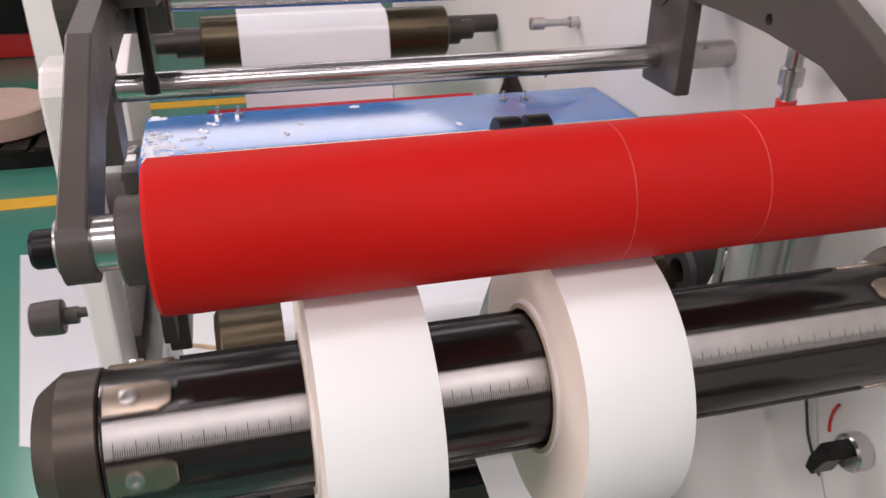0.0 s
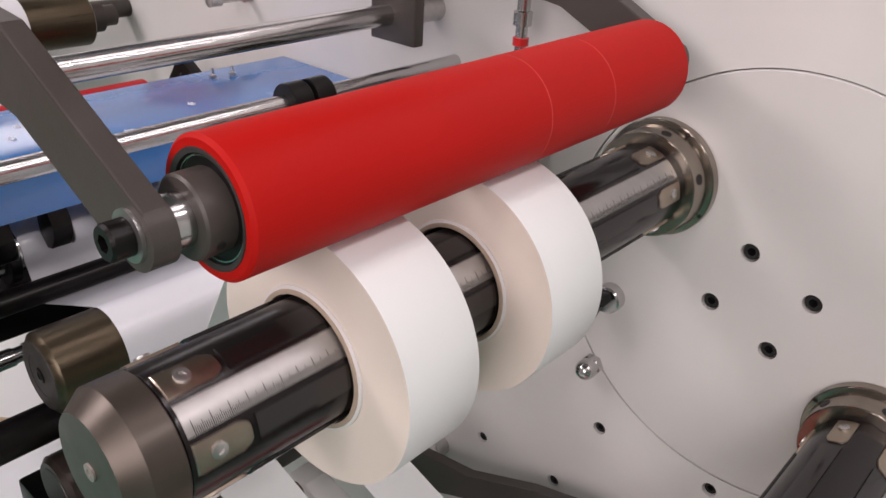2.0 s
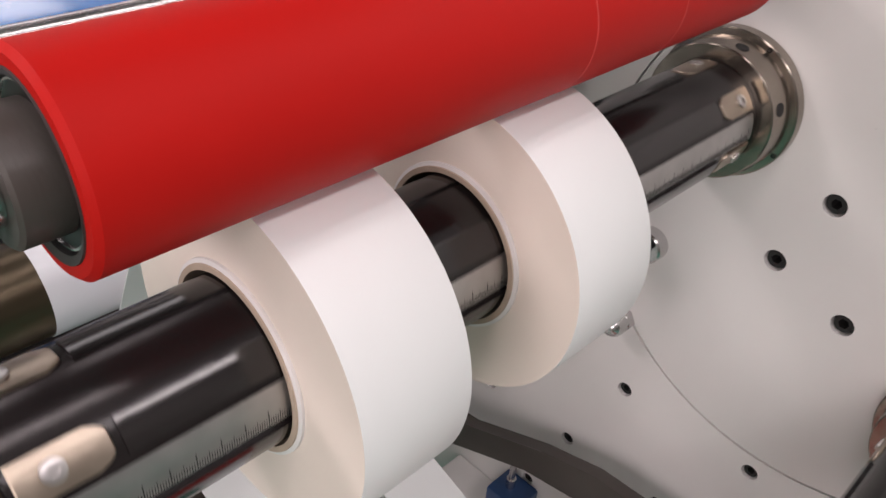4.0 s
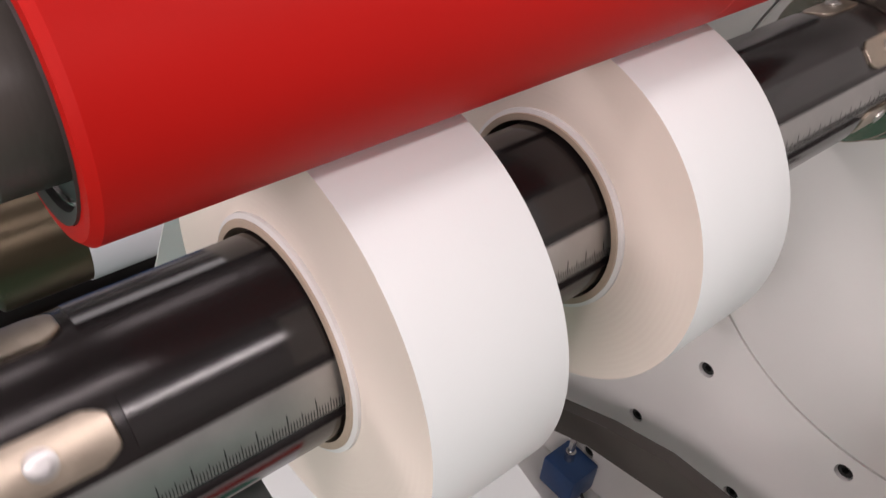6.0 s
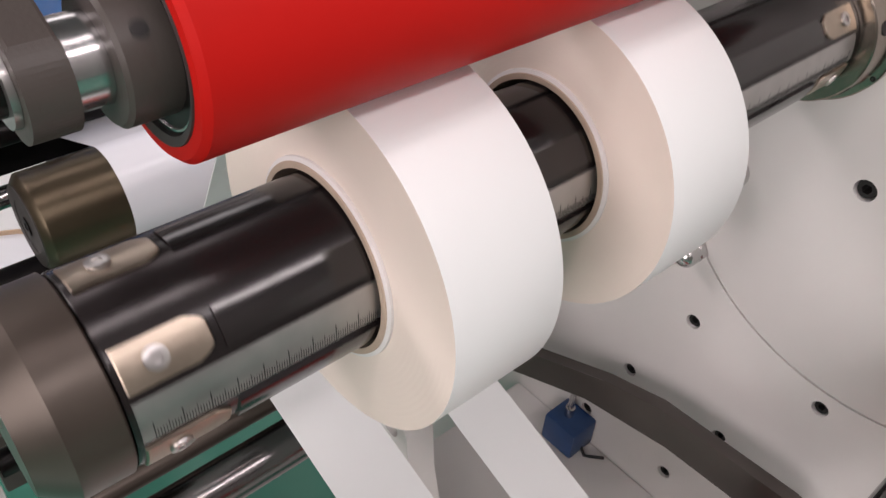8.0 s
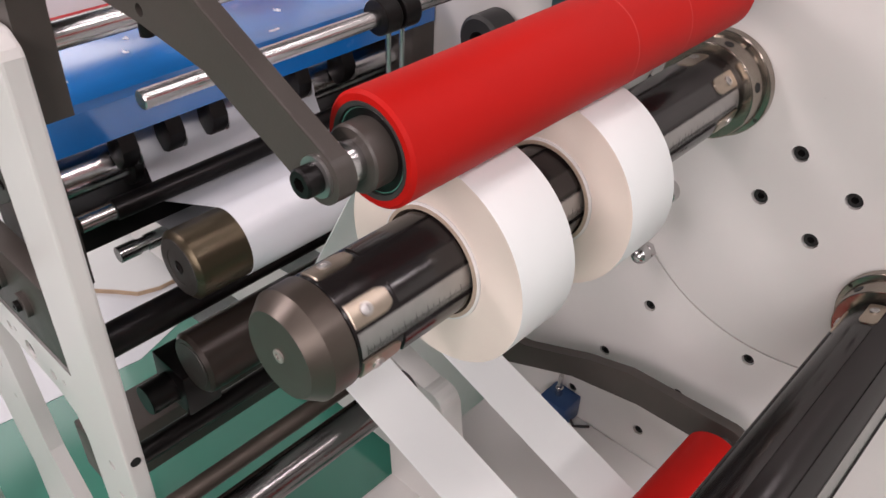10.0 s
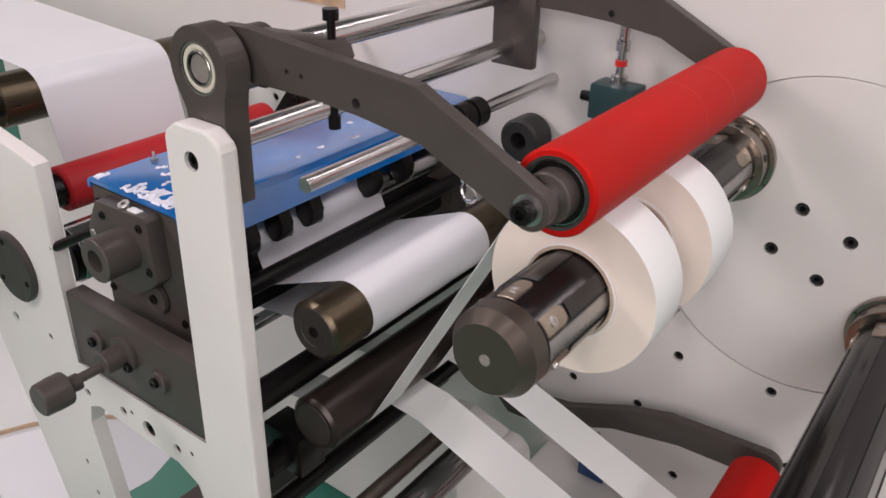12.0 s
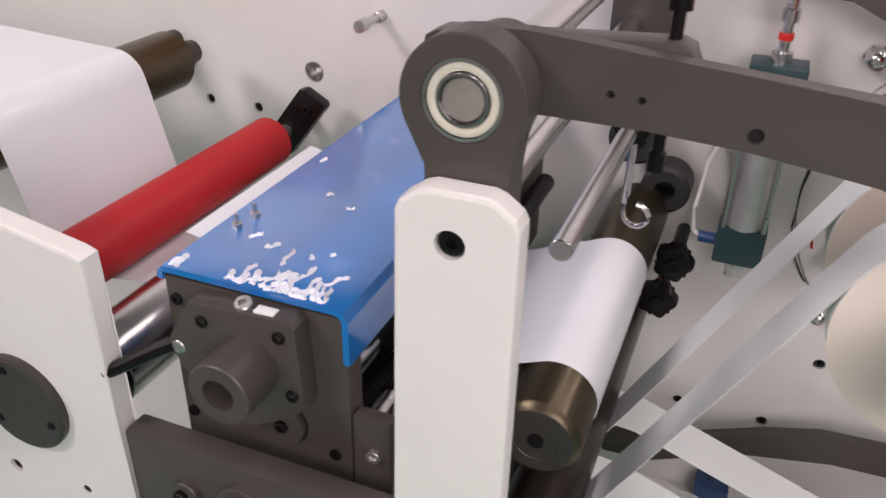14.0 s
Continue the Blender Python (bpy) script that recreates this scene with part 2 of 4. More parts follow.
def cut(ob, cutter_bm):
    """Takes the cutter's volume out of ob's mesh, for good."""
    me = bpy.data.meshes.new("cutter")
    bmesh.ops.recalc_face_normals(cutter_bm, faces=cutter_bm.faces[:])
    cutter_bm.to_mesh(me)
    cutter_bm.free()
    tool = new("cutter", me)
    tool.parent = ob.parent
    mod = ob.modifiers.new("cut", "BOOLEAN")
    mod.object, mod.operation, mod.solver = tool, "DIFFERENCE", "EXACT"
    bpy.context.view_layer.update()
    done = bpy.data.meshes.new_from_object(ob.evaluated_get(bpy.context.evaluated_depsgraph_get()))
    ob.modifiers.clear()
    old = ob.data
    ob.data = done
    bpy.data.meshes.remove(old)
    bpy.data.objects.remove(tool)
    for poly in ob.data.polygons:
        poly.use_smooth = False


def screw_bm(r=0.0045, h=0.004, y=0.0, x=0.0, z=0.0):
    """A socket head: round cap with a six-sided well."""
    bm = bmesh.new()
    lathe([(r, y), (r, y - h * 0.85), (r * 0.88, y - h)], 20, x, z, bm)
    ring = [bm.verts.new((x + r * 0.5 * math.cos(k * math.pi / 3), y - h, z + r * 0.5 * math.sin(k * math.pi / 3))) for k in range(6)]
    low = [bm.verts.new((v.co.x, y - h * 0.3, v.co.z)) for v in ring]
    outer = [v for v in bm.verts if abs(v.co.y - (y - h)) < 1e-7 and v not in ring]
    outer.sort(key=lambda v: math.atan2(v.co.z - z, v.co.x - x))
    ring.sort(key=lambda v: math.atan2(v.co.z - z, v.co.x - x))
    low.sort(key=lambda v: math.atan2(v.co.z - z, v.co.x - x))
    n = len(outer)
    for k in range(n):
        a, b = outer[k], outer[(k + 1) % n]
        i, j = round(k * 6 / n) % 6, round((k + 1) * 6 / n) % 6
        bm.faces.new((a, b, ring[i]) if i == j else (a, b, ring[j], ring[i]))
    for k in range(6):
        j = (k + 1) % 6
        bm.faces.new((ring[k], ring[j], low[j], low[k]))
    bm.faces.new(low)
    return bm


def screw(parent, x, y, z, r=0.0045, h=0.004, mat=BLACK, name="socket_screw"):
    return part(name, screw_bm(r, h), mat, parent, at=(x, y, z))


# ---------------------------------------------------------------- hall
hall_floor = part("floor", box(-9, 4, -2.8, 4, -0.05, 0.0, 0), FLOOR)
tagged(hall_floor, "glossy green epoxy factory floor", "floor", kind="structure")
# unseen enclosure; the near south wall replaces green floor in the metals' reflections
for k, (x0, x1, y0, y1) in enumerate(((-9, 4, 4, 4.2), (-9, 4, -3.0, -2.8), (-9.2, -9, -3.0, 4.2), (4, 4.2, -3.0, 4.2))):
    tagged(part("wall_" + ("north", "south", "west", "east")[k], box(x0, x1, y0, y1, -0.05, 5, 0), WALLM), "unseen grey hall wall that limits fill light", "wall", kind="structure")
tagged(part("ceiling", box(-9.2, 4.2, -3.0, 4.2, 5, 5.15, 0), CEIL), "unseen dark grey hall ceiling that limits fill light", "ceiling", kind="structure")

# ---------------------------------------------------------------- machine back panel and turret
TX, TZ, TR = 0.112, 0.9168, 0.1984
panel = thing("machine_panel", "tall white enamelled steel back panel with drilled holes", "machine panel")
skin = part("panel_plate", box(-1.75, 1.1, 0.0, 0.03, 0.05, 1.42, 0.002), WHITE, panel)
cutter = lathe([(0, -0.01), (TR + 0.0012, -0.01), (TR + 0.0012, 0.0265), (0, 0.0265)], 96, TX, TZ)
PANEL_HOLES = [(-0.017, 0.701), (0.11, 0.7), (0.242, 0.699), (-0.17, 0.595), (-0.063, 0.595), (0.045, 0.595), (0.153, 0.595), (0.008, 0.497), (-0.1, 0.497), (0.116, 0.497), (0.01, 1.215), (-0.873, 0.911), (-0.794, 0.91)]
for x, z in PANEL_HOLES:
    lathe([(0, -0.01), (0.0073, -0.01), (0.0073, 0.0265), (0, 0.0265)], 24, x, z, cutter)
lathe([(0, -0.01), (0.0142, -0.01), (0.0142, 0.026), (0, 0.026)], 32, -0.701, 0.973, cutter)
cut(skin, cutter)
part("bored_bush", lathe([(0.0118, 0.002), (0.0139, 0.002), (0.0139, 0.0255), (0, 0.0255), (0, 0.0235), (0.0118, 0.0235), (0.0118, 0.002)], 32, -0.701, 0.973), STEEL, panel, "bright steel bush in a bored hole")
# shade-black screw heads, raised to fill the holes and hide their white walls
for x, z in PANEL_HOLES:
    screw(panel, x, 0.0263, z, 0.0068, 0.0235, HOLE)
tagged(part("cabinet_body", box(-1.74, 1.09, 0.031, 0.6, 0.05, 1.41, 0.01), WHITE, panel), "white steel cabinet behind the panel")

turret = thing("turret_disc", "round white turret disc set flush in the panel", "turret", (TX, 0, TZ))
disc = part("disc", lathe([(0, 0.0), (TR - 0.0012, 0.0), (TR, 0.0012), (TR, 0.026), (0, 0.026)], 128), TURRET, turret)
cutter = bmesh.new()
TURRET_HOLES = [(-0.02, 0.0402), (-0.044, -0.019), (0.039, 0.0152), (0.015, -0.0428)]
for x, z in TURRET_HOLES:
    lathe([(0, -0.01), (0.0084, -0.01), (0.0084, 0.0235), (0, 0.0235)], 28, x, z, cutter)
cut(disc, cutter)
# same shade-black heads, filling the turret holes
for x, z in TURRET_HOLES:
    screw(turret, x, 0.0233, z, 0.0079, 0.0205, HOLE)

# ---------------------------------------------------------------- rewind shafts
LEAF_ANGLES = [20, 80, 140, 200, 260, 320]


def bent_plate(r0, r1, a0, a1, y0, y1, n=8, bm=None):
    bm = bm or bmesh.new()
    rows = []
    for k in range(n + 1):
        a = radians(a0 + (a1 - a0) * k / n)
        c, s = math.cos(a), math.sin(a)
        rows.append([bm.verts.new((r * c, y, r * s)) for r, y in ((r1, y0), (r1, y1), (r0, y1), (r0, y0))])
    for a, b in zip(rows, rows[1:]):
        for k in range(4):
            bm.faces.new((a[k], a[(k + 1) % 4], b[(k + 1) % 4], b[k]))
    bm.faces.new(rows[0][::-1])
    bm.faces.new(rows[-1])
    return bm


def clip_plate(a, y0, y1, free_far):
    """Curved clip whose free end is rounded off at the corners."""
    bm = bmesh.new()
    rows = []
    n = 12
    for k in range(n + 1):
        u = -1 + 2 * k / n
        c, s_ = math.cos(radians(a + 12 * u)), math.sin(radians(a + 12 * u))
        back = 0.006 * max(0.0, abs(u) - 0.45) ** 2 / 0.3
        ya, yb = (y0, y1 - back) if free_far else (y0 + back, y1)
        rows.append([bm.verts.new((r * c, y, r * s_)) for r, y in ((0.0374, ya), (0.0379, ya + 0.0006), (0.0379, yb - 0.0006), (0.0374, yb), (0.036, yb), (0.036, ya))])
    for p, q in zip(rows, rows[1:]):
        for k in range(6):
            bm.faces.new((p[k], p[(k + 1) % 6], q[(k + 1) % 6], q[k]))
    bm.faces.new(rows[0][::-1])
    bm.faces.new(rows[-1])
    return bm


def rewind_shaft(at, label, near, spin):
    far = -0.034
    sh = thing("rewind_shaft", label, "shaft", at, "rewind shafts")
    part("shaft_body", lathe([(0.0, near + 0.03), (0.036, near + 0.03), (0.0365, near + 0.031), (0.0365, far)], 72), SHAFT, sh)
    part("end_cap", lathe([(0, near), (0.0292, near), (0.0375, near + 0.011), (0.0375, near + 0.0285), (0.0362, near + 0.0294), (0.0, near + 0.0294)], 72), CAPM, sh, "dark bronzed steel end cap")
    part("cap_screw", screw_bm(0.0046, 0.0012), FACE, sh, "bright countersunk hexagon screw", at=(0, near, 0))
    for k, a in enumerate(LEAF_ANGLES):
        part("gripping_leaf", bent_plate(0.036, 0.0381, a - 11, a + 11, near + 0.066, far - 0.045), LEAF, sh)
        for y0, y1 in ((near + 0.032, near + 0.063), (far - 0.04, far - 0.006)):
            clip = part("leaf_clip", clip_plate(a, y0, y1, y0 < -0.3), NICKEL, sh, "bright nickel clip plate")
            r = 0.0379
            yy = y0 + 0.012 if y0 < -0.3 else y1 - 0.012
            head = screw_bm(0.0042, 0.0014)
            bmesh.ops.transform(head, matrix=pose(0, 0, 0, 0, -a, 0) @ pose(r, yy, 0) @ pose(0, 0, 0, 0, 0, 90), verts=head.verts[:])
            part("clip_screw", head, STEEL, clip)
    for a in (50, 230):
        rule = part("ruler_strip", bent_plate(0.036, 0.0371, a - 13, a + 13, near + 0.032, far - 0.006), RULER, sh, "etched steel ruler strip with fine marks")
        marks = bmesh.new()
        y = near + 0.036
        k = 0
        while y < far - 0.01:
            w = 11 if k % 10 == 0 else (8 if k % 5 == 0 else 5.5)
            bent_plate(0.0369, 0.03722, a - 12.5, a - 12.5 + w, y, y + (0.00028 if k % 10 else 0.0004), 2, marks)
            y += 0.001
            k += 1
        tagged(part("engraved_scale", marks, TICK, rule), kind="stuff")
    return sh


shaft_top = rewind_shaft((0, 0, 1.0), "black air-expanding rewind shaft carrying two paper rolls", -0.531, 0)
shaft_low = rewind_shaft((2 * TX - 0.0, 0, 2 * TZ - 1.0), "idle black rewind shaft with bare gripping leaves", -0.528, 0)
shaft_low.rotation_euler = (0, radians(30), 0)


def flange(at):
    fl = thing("shaft_flange", "polished nickel flange bolted to the turret disc", "flange", at, "shaft flanges")
    body = part("flange_ring", lathe([(0, -0.0005), (0.052, -0.0005), (0.053, -0.0015), (0.053, -0.010), (0.052, -0.011), (0.048, -0.0115), (0.0475, -0.013), (0.047, -0.033), (0.046, -0.034), (0.0368, -0.034), (0.0368, -0.02), (0, -0.02)], 72), FLANGE, fl)
    # slightly proud black discs paint the dark of the set-screw holes
    for k in range(6):
        a = radians(20 + 60 * k)
        m = pose(0, 0, 0, 0, -math.degrees(a), 0) @ pose(0.0472, -0.024, 0) @ pose(0, 0, 0, 0, 0, 90)
        b = lathe([(0, -0.0005), (0.0044, -0.0005), (0.0048, 0.0004), (0, 0.0008)], 20)
        bmesh.ops.transform(b, matrix=m, verts=b.verts[:])
        part("set_hole_shade", b, HOLE, fl)
    for k in range(4):
        a = radians(65 + 90 * k)
        screw(fl, 0.0505 * math.cos(a), -0.0108, 0.0505 * math.sin(a), 0.0018, 0.0012)
    return fl


flange((0, 0, 1.0))
flange((2 * TX, 0, 2 * TZ - 1.0))

# ---------------------------------------------------------------- paper rolls on the upper shaft
ROLL_R = 0.078


def paper_roll(y0, y1, label):
    ro = thing("paper_roll", label, "paper roll", (0, 0, 1.0), "slit paper rolls")
    part("core", lathe([(0.0392, y0 - 0.0025), (0.0418, y0 - 0.0025), (0.042, y0 - 0.002), (0.042, y1 + 0.002), (0.0392, y1 + 0.002), (0.0392, y0 - 0.0025)], 72), CORE, ro, "kraft cardboard core")
    part("liner", lathe([(0.042, y0 - 0.0018), (0.0437, y0 - 0.0012), (0.0437, y1), (0.042, y1), (0.042, y0 - 0.0018)], 72), CORE_WHITE, ro, "white core wrap")
    n = 40
    side = [(0.0438 + (ROLL_R - 0.0438) * k / n, y0 + 0.00005 * math.sin(k * 2.1) * (1 if 0 < k < n else 0)) for k in range(n + 1)]
    part("wound_side", lathe(side, 96), PAPER_SIDE, ro, "cream layered paper edge")
    part("far_side", lathe([(r, y1) for r, y in side], 96), PAPER_SIDE, ro)
    part("outer_wrap", lathe([(ROLL_R, y0), (ROLL_R + 0.0001, y0 + 0.0003), (ROLL_R + 0.0001, y1 - 0.0003), (ROLL_R, y1)], 128), PAPER, ro, "smooth white paper surface")
    return ro


ROLL_1 = (-0.4035, -0.349)
ROLL_2 = (-0.2805, -0.2245)
roll_a = paper_roll(*ROLL_1, "white slit paper roll wound on the shaft near its free end")
roll_b = paper_roll(*ROLL_2, "white slit paper roll wound on the shaft near the panel")

# ---------------------------------------------------------------- press roller on its swing arms
RX, RZ, RR = 0.009, 1.1135, 0.0345
press = thing("press_roller", "red rubber press roller resting on both paper rolls", "roller", (RX, 0, RZ))
part("rubber_sleeve", lathe([(0.0287, -0.465), (0.0325, -0.465), (RR, -0.463), (RR, -0.083), (0.0325, -0.081), (0, -0.081)], 96), RED, press)
part("sleeve_tube", lathe([(0.0258, -0.4647), (0.0285, -0.4657), (0.0287, -0.4615), (0.0287, -0.40), (0.0258, -0.40), (0.0258, -0.4647)], 64), RUBBER, press, "dark tube end")
part("bearing_cap", lathe([(0, -0.4625), (0.0238, -0.4625), (0.0245, -0.462), (0.0257, -0.46), (0.0257, -0.44), (0, -0.44)], 64), BLACK, press)
part("retaining_ring", lathe([(0.0238, -0.4624), (0.0242, -0.4634), (0.0249, -0.4634), (0.0252, -0.4615)], 64), CHROME, press, "thin bright retaining ring")
collar = part("hub_collar", lathe([(0, -0.4775), (0.0185, -0.4775), (0.0198, -0.4763), (0.0198, -0.4622), (0, -0.4622)], 48), GREY, press)
# black disc for the dark of a set-screw hole, not drilled
part("set_hole_shade", lathe([(0, 0.0192), (0.0024, 0.0192), (0.0024, 0.02), (0, 0.02)], 16, 0.002, -0.4705, axis="z"), HOLE, collar)
part("axle", lathe([(0, -0.081), (0.0095, -0.081), (0.0095, -0.0612), (0, -0.0612)], 24), CHROME, press)
WORN = material("worn_red_rubber", (0.56, 0.04, 0.032), 0.55, vary=0.3, grain=160)
for y in (-0.253, -0.183):
    part("wear_ring", lathe([(RR - 0.0002, y), (RR + 0.0001, y + 0.0002), (RR + 0.0001, y + 0.0009), (RR - 0.0002, y + 0.0011)], 72), WORN, press, "pale worn ring in the rubber")

ARM = [(-0.318, 1.178), (-0.3, 1.194), (-0.27, 1.195), (-0.172, 1.187), (-0.09, 1.181)] + arc_pts(RX, RZ, 0.0165, 52, -128, 36) + [(-0.087, 1.14), (-0.15, 1.147), (-0.205, 1.15), (-0.262, 1.15), (-0.31, 1.148)]


def swing_arm(y0, y1, label, near):
    arm = thing("swing_arm", label, "arm", (0, 0, 0), "press roller arms")
    body = part("arm_plate", plate(ARM, y0, y1, 0.0012), GREY, arm)
    c = bmesh.new()
    for x, z, r in ((-0.149, 1.156, 0.0042), (-0.2235, 1.167, 0.0022), (-0.207, 1.166, 0.0022)):
        lathe([(0, y0 - 0.01), (r, y0 - 0.01), (r, y1 + 0.01), (0, y1 + 0.01)], 20, x, z, c)
    cut(body, c)
    # black discs inside the arm's holes paint their shade
    for x, z, r in ((-0.149, 1.156, 0.004), (-0.2235, 1.167, 0.002), (-0.207, 1.166, 0.002)):
        part("tapped_hole_shade", lathe([(0, y0 + 0.004), (r, y0 + 0.004), (r, y0 + 0.008), (0, y0 + 0.008)], 16, x, z), HOLE, arm)
    return arm


arm_front = swing_arm(-0.5005, -0.488, "long cranked grey enamelled swing arm", True)
part("axle_sleeve", lathe([(0, -0.4882), (0.0125, -0.4882), (0.0125, -0.4776), (0, -0.4776)], 40, RX, RZ), CHROME, arm_front, "bright steel spacer sleeve")
part("washer", lathe([(0.006, -0.5006), (0.0118, -0.5006), (0.0118, -0.5026), (0.006, -0.5026)], 32, RX, RZ), STEEL, arm_front)
part("axle_bolt", screw_bm(0.0085, 0.0105), BLACK, arm_front, at=(RX, -0.5024, RZ))
arm_back = swing_arm(-0.061, -0.045, "cranked grey swing arm beside the panel", False)

# pivot shaft through both arms, with its lug, bearing and stop bar
PX, PZ = -0.294, 1.163
pivot = thing("pivot_shaft", "bright steel pivot shaft across the machine", "shaft", (PX, 0, PZ))
part("shaft_rod", lathe([(0, -0.5305), (0.003, -0.5305), (0.0032, -0.5298), (0.0122, -0.5298), (0.013, -0.5288), (0.013, 0.0), (0, 0.0)], 40), CHROME, pivot)
part("shaft_face", lathe([(0, -0.5309), (0.0118, -0.5307), (0.0121, -0.5299), (0, -0.5299)], 40), FACE, pivot, "turned steel end face")
part("arm_hub", lathe([(0, -0.507), (0.027, -0.507), (0.027, -0.46), (0, -0.46)], 40), GREY, pivot)
part("far_hub", lathe([(0, -0.068), (0.024, -0.068), (0.024, -0.03), (0, -0.03)], 40), GREY, pivot)


def lug(y0, y1, bottom, label):
    lg = thing("bearing_lug", label, "bearing bracket", (0, 0, 0), "pivot lugs")
    poly = arc_pts(PX, PZ, 0.036, 215, -35, 24) + [(-0.2655, 1.125), (-0.266, bottom), (-0.312, bottom), (-0.3135, 1.125)]
    body = part("lug_plate", plate(poly, y0, y1, 0.0012), GREY, lg)
    c = lathe([(0, y0 - 0.01), (0.0232, y0 - 0.01), (0.0232, y0 + 0.012), (0, y0 + 0.012)], 48, PX, PZ)
    cut(body, c)
    part("bearing_outer_ring", lathe([(0.0207, y0 + 0.001), (0.0228, y0 + 0.001), (0.0231, y0 + 0.0015), (0.0231, y0 + 0.011), (0.0207, y0 + 0.011)], 56, PX, PZ), STEEL, lg)
    part("bearing_shield", lathe([(0.0152, y0 + 0.0036), (0.0158, y0 + 0.0022), (0.0172, y0 + 0.0017), (0.0188, y0 + 0.0015), (0.0203, y0 + 0.0019), (0.0207, y0 + 0.003), (0.0206, y0 + 0.009), (0.0152, y0 + 0.009)], 56, PX, PZ), SHIELD, lg, "pale zinc bearing shield")
    part("bearing_inner_ring", lathe([(0.0131, y0 + 0.0008), (0.0146, y0 + 0.0008), (0.0149, y0 + 0.0011), (0.0149, y0 + 0.009), (0.0131, y0 + 0.009)], 56, PX, PZ), CHROME, lg)
    return lg


lug(-0.5335, -0.5075, 1.045, "grey bearing lug with a bright open bearing")
blk = thing("tie_block", "grey block holding the tie rods at the panel", "bracket")
part("block", box(-0.308, -0.247, -0.066, -0.052, 1.072, 1.165, 0.003), GREY, blk)
part("standoff", lathe([(0, -0.052), (0.012, -0.052), (0.012, -0.0005), (0, -0.0005)], 24, -0.278, 1.098), STEEL, blk)

stop = thing("stop_bar", "grey stop bar clamped on the pivot shaft", "bar")
part("bar", plate([(-0.338, 1.17), (-0.336, 1.181), (-0.328, 1.185), (-0.194, 1.193), (-0.187, 1.19), (-0.183, 1.18), (-0.186, 1.174), (-0.25, 1.168), (-0.27, 1.14), (-0.31, 1.14), (-0.325, 1.16)], -0.484, -0.4625, 0.0012), GREY, stop)
part("stop_bolt", lathe([(0, 1.217), (0.0062, 1.217), (0.0066, 1.2165), (0.0066, 1.208), (0.0036, 1.208), (0.0036, 1.13), (0.0052, 1.129), (0.0052, 1.118), (0, 1.116)], 24, -0.198, -0.4735, axis="z"), BLACK, stop, "black socket bolt")

# lower tie rod and the guide rod with its clamp
tie = thing("tie_rod", "bright steel tie rod between the lugs", "rod", (-0.285, 0, 1.098))
part("rod", lathe([(0, -0.505), (0.0105, -0.505), (0.0105, -0.06), (0, -0.06)], 32), CHROME, tie)

guide = thing("guide_rod", "thin bright guide rod with a dark clamp collar", "rod", (-0.249, 0, 1.048))
part("rod", lathe([(0, -0.464), (0.0072, -0.464), (0.008, -0.463), (0.008, -0.0005), (0, -0.0005)], 32), CHROME, guide)
for y in (-0.222, -0.197):
    part("clamp_collar", lathe([(0.008, y), (0.0165, y), (0.0172, y + 0.001), (0.0172, y + 0.019), (0.0165, y + 0.02), (0.008, y + 0.02)], 32), BLACK, guide)
for y, eye in ((-0.206, True), (-0.188, False)):
    hook_path = [(0.0, y, -0.012), (0.0, y, -0.05), (0.0, y, -0.082)]
    if eye:
        hook_path += [(0.0125 * (1 - math.cos(radians(a))), y - 0.00003 * a, -0.09 - 0.0125 * math.sin(radians(a))) for a in range(0, 271, 27)]
    part("wire_hook", tube(hook_path, 0.0027, 10), CHROME, guide, "bright bent wire hook")

# ---------------------------------------------------------------- front post
post = thing("front_frame", "white enamelled steel front frame with a tall post", "machine frame")
FRAME = [(-0.66, 0.0), (-0.64, 0.35), (-0.78, 0.78), (-0.86, 1.066), (-0.576, 1.0155), (-0.5665, 1.012), (-0.5665, 0.755), (-0.3245, 0.755), (-0.3245, 1.104), (-0.3215, 1.11), (-0.3105, 1.118), (-0.305, 1.1198), (-0.271, 1.1198), (-0.2655, 1.118), (-0.2545, 1.11), (-0.2515, 1.104), (-0.2515, 0.0)]
pb = part("frame_plate", plate(FRAME, -0.553, -0.534, 0.003), WHITE, post)
c = plate([(-0.342, 0.655), (-0.352, 0.685), (-0.385, 0.7), (-0.535, 0.705), (-0.557, 0.694), (-0.565, 0.665), (-0.53, 0.47), (-0.46, 0.35), (-0.342, 0.35)], -0.6, -0.5, 0)
FRAME_HOLES = [(-0.291, 1.088, 0.0092), (-0.294, 0.655, 0.006), (-0.294, 0.605, 0.006), (-0.7, 0.769, 0.007), (-0.619, 0.772, 0.0045), (-0.557, 0.715, 0.0062), (-0.482, 0.724, 0.0062), (-0.465, 0.73, 0.0035), (-0.434, 0.721, 0.0115), (-0.383, 0.72, 0.0065), (-0.357, 0.727, 0.0035), (-0.6, 0.58, 0.004), (-0.59, 0.53, 0.004)]
for x, z, r in FRAME_HOLES:
    lathe([(0, -0.56), (r, -0.56), (r, -0.542), (0, -0.542)], 28, x, z, c)
cut(pb, c)
# black heads and discs just below the face paint the holes' shade
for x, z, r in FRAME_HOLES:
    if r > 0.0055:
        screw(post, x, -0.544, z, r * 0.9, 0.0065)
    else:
        part("tapped_hole_shade", lathe([(0, -0.5518), (r * 0.97, -0.5518), (r * 0.97, -0.5485), (0, -0.5485)], 16, x, z), HOLE, post)
cover = part("bearing_cover", lathe([(0, -0.5605), (0.043, -0.5605), (0.046, -0.5585), (0.046, -0.553), (0, -0.553)], 64, -0.664, 0.856), BRASS_END, post, "round dark bearing cover")
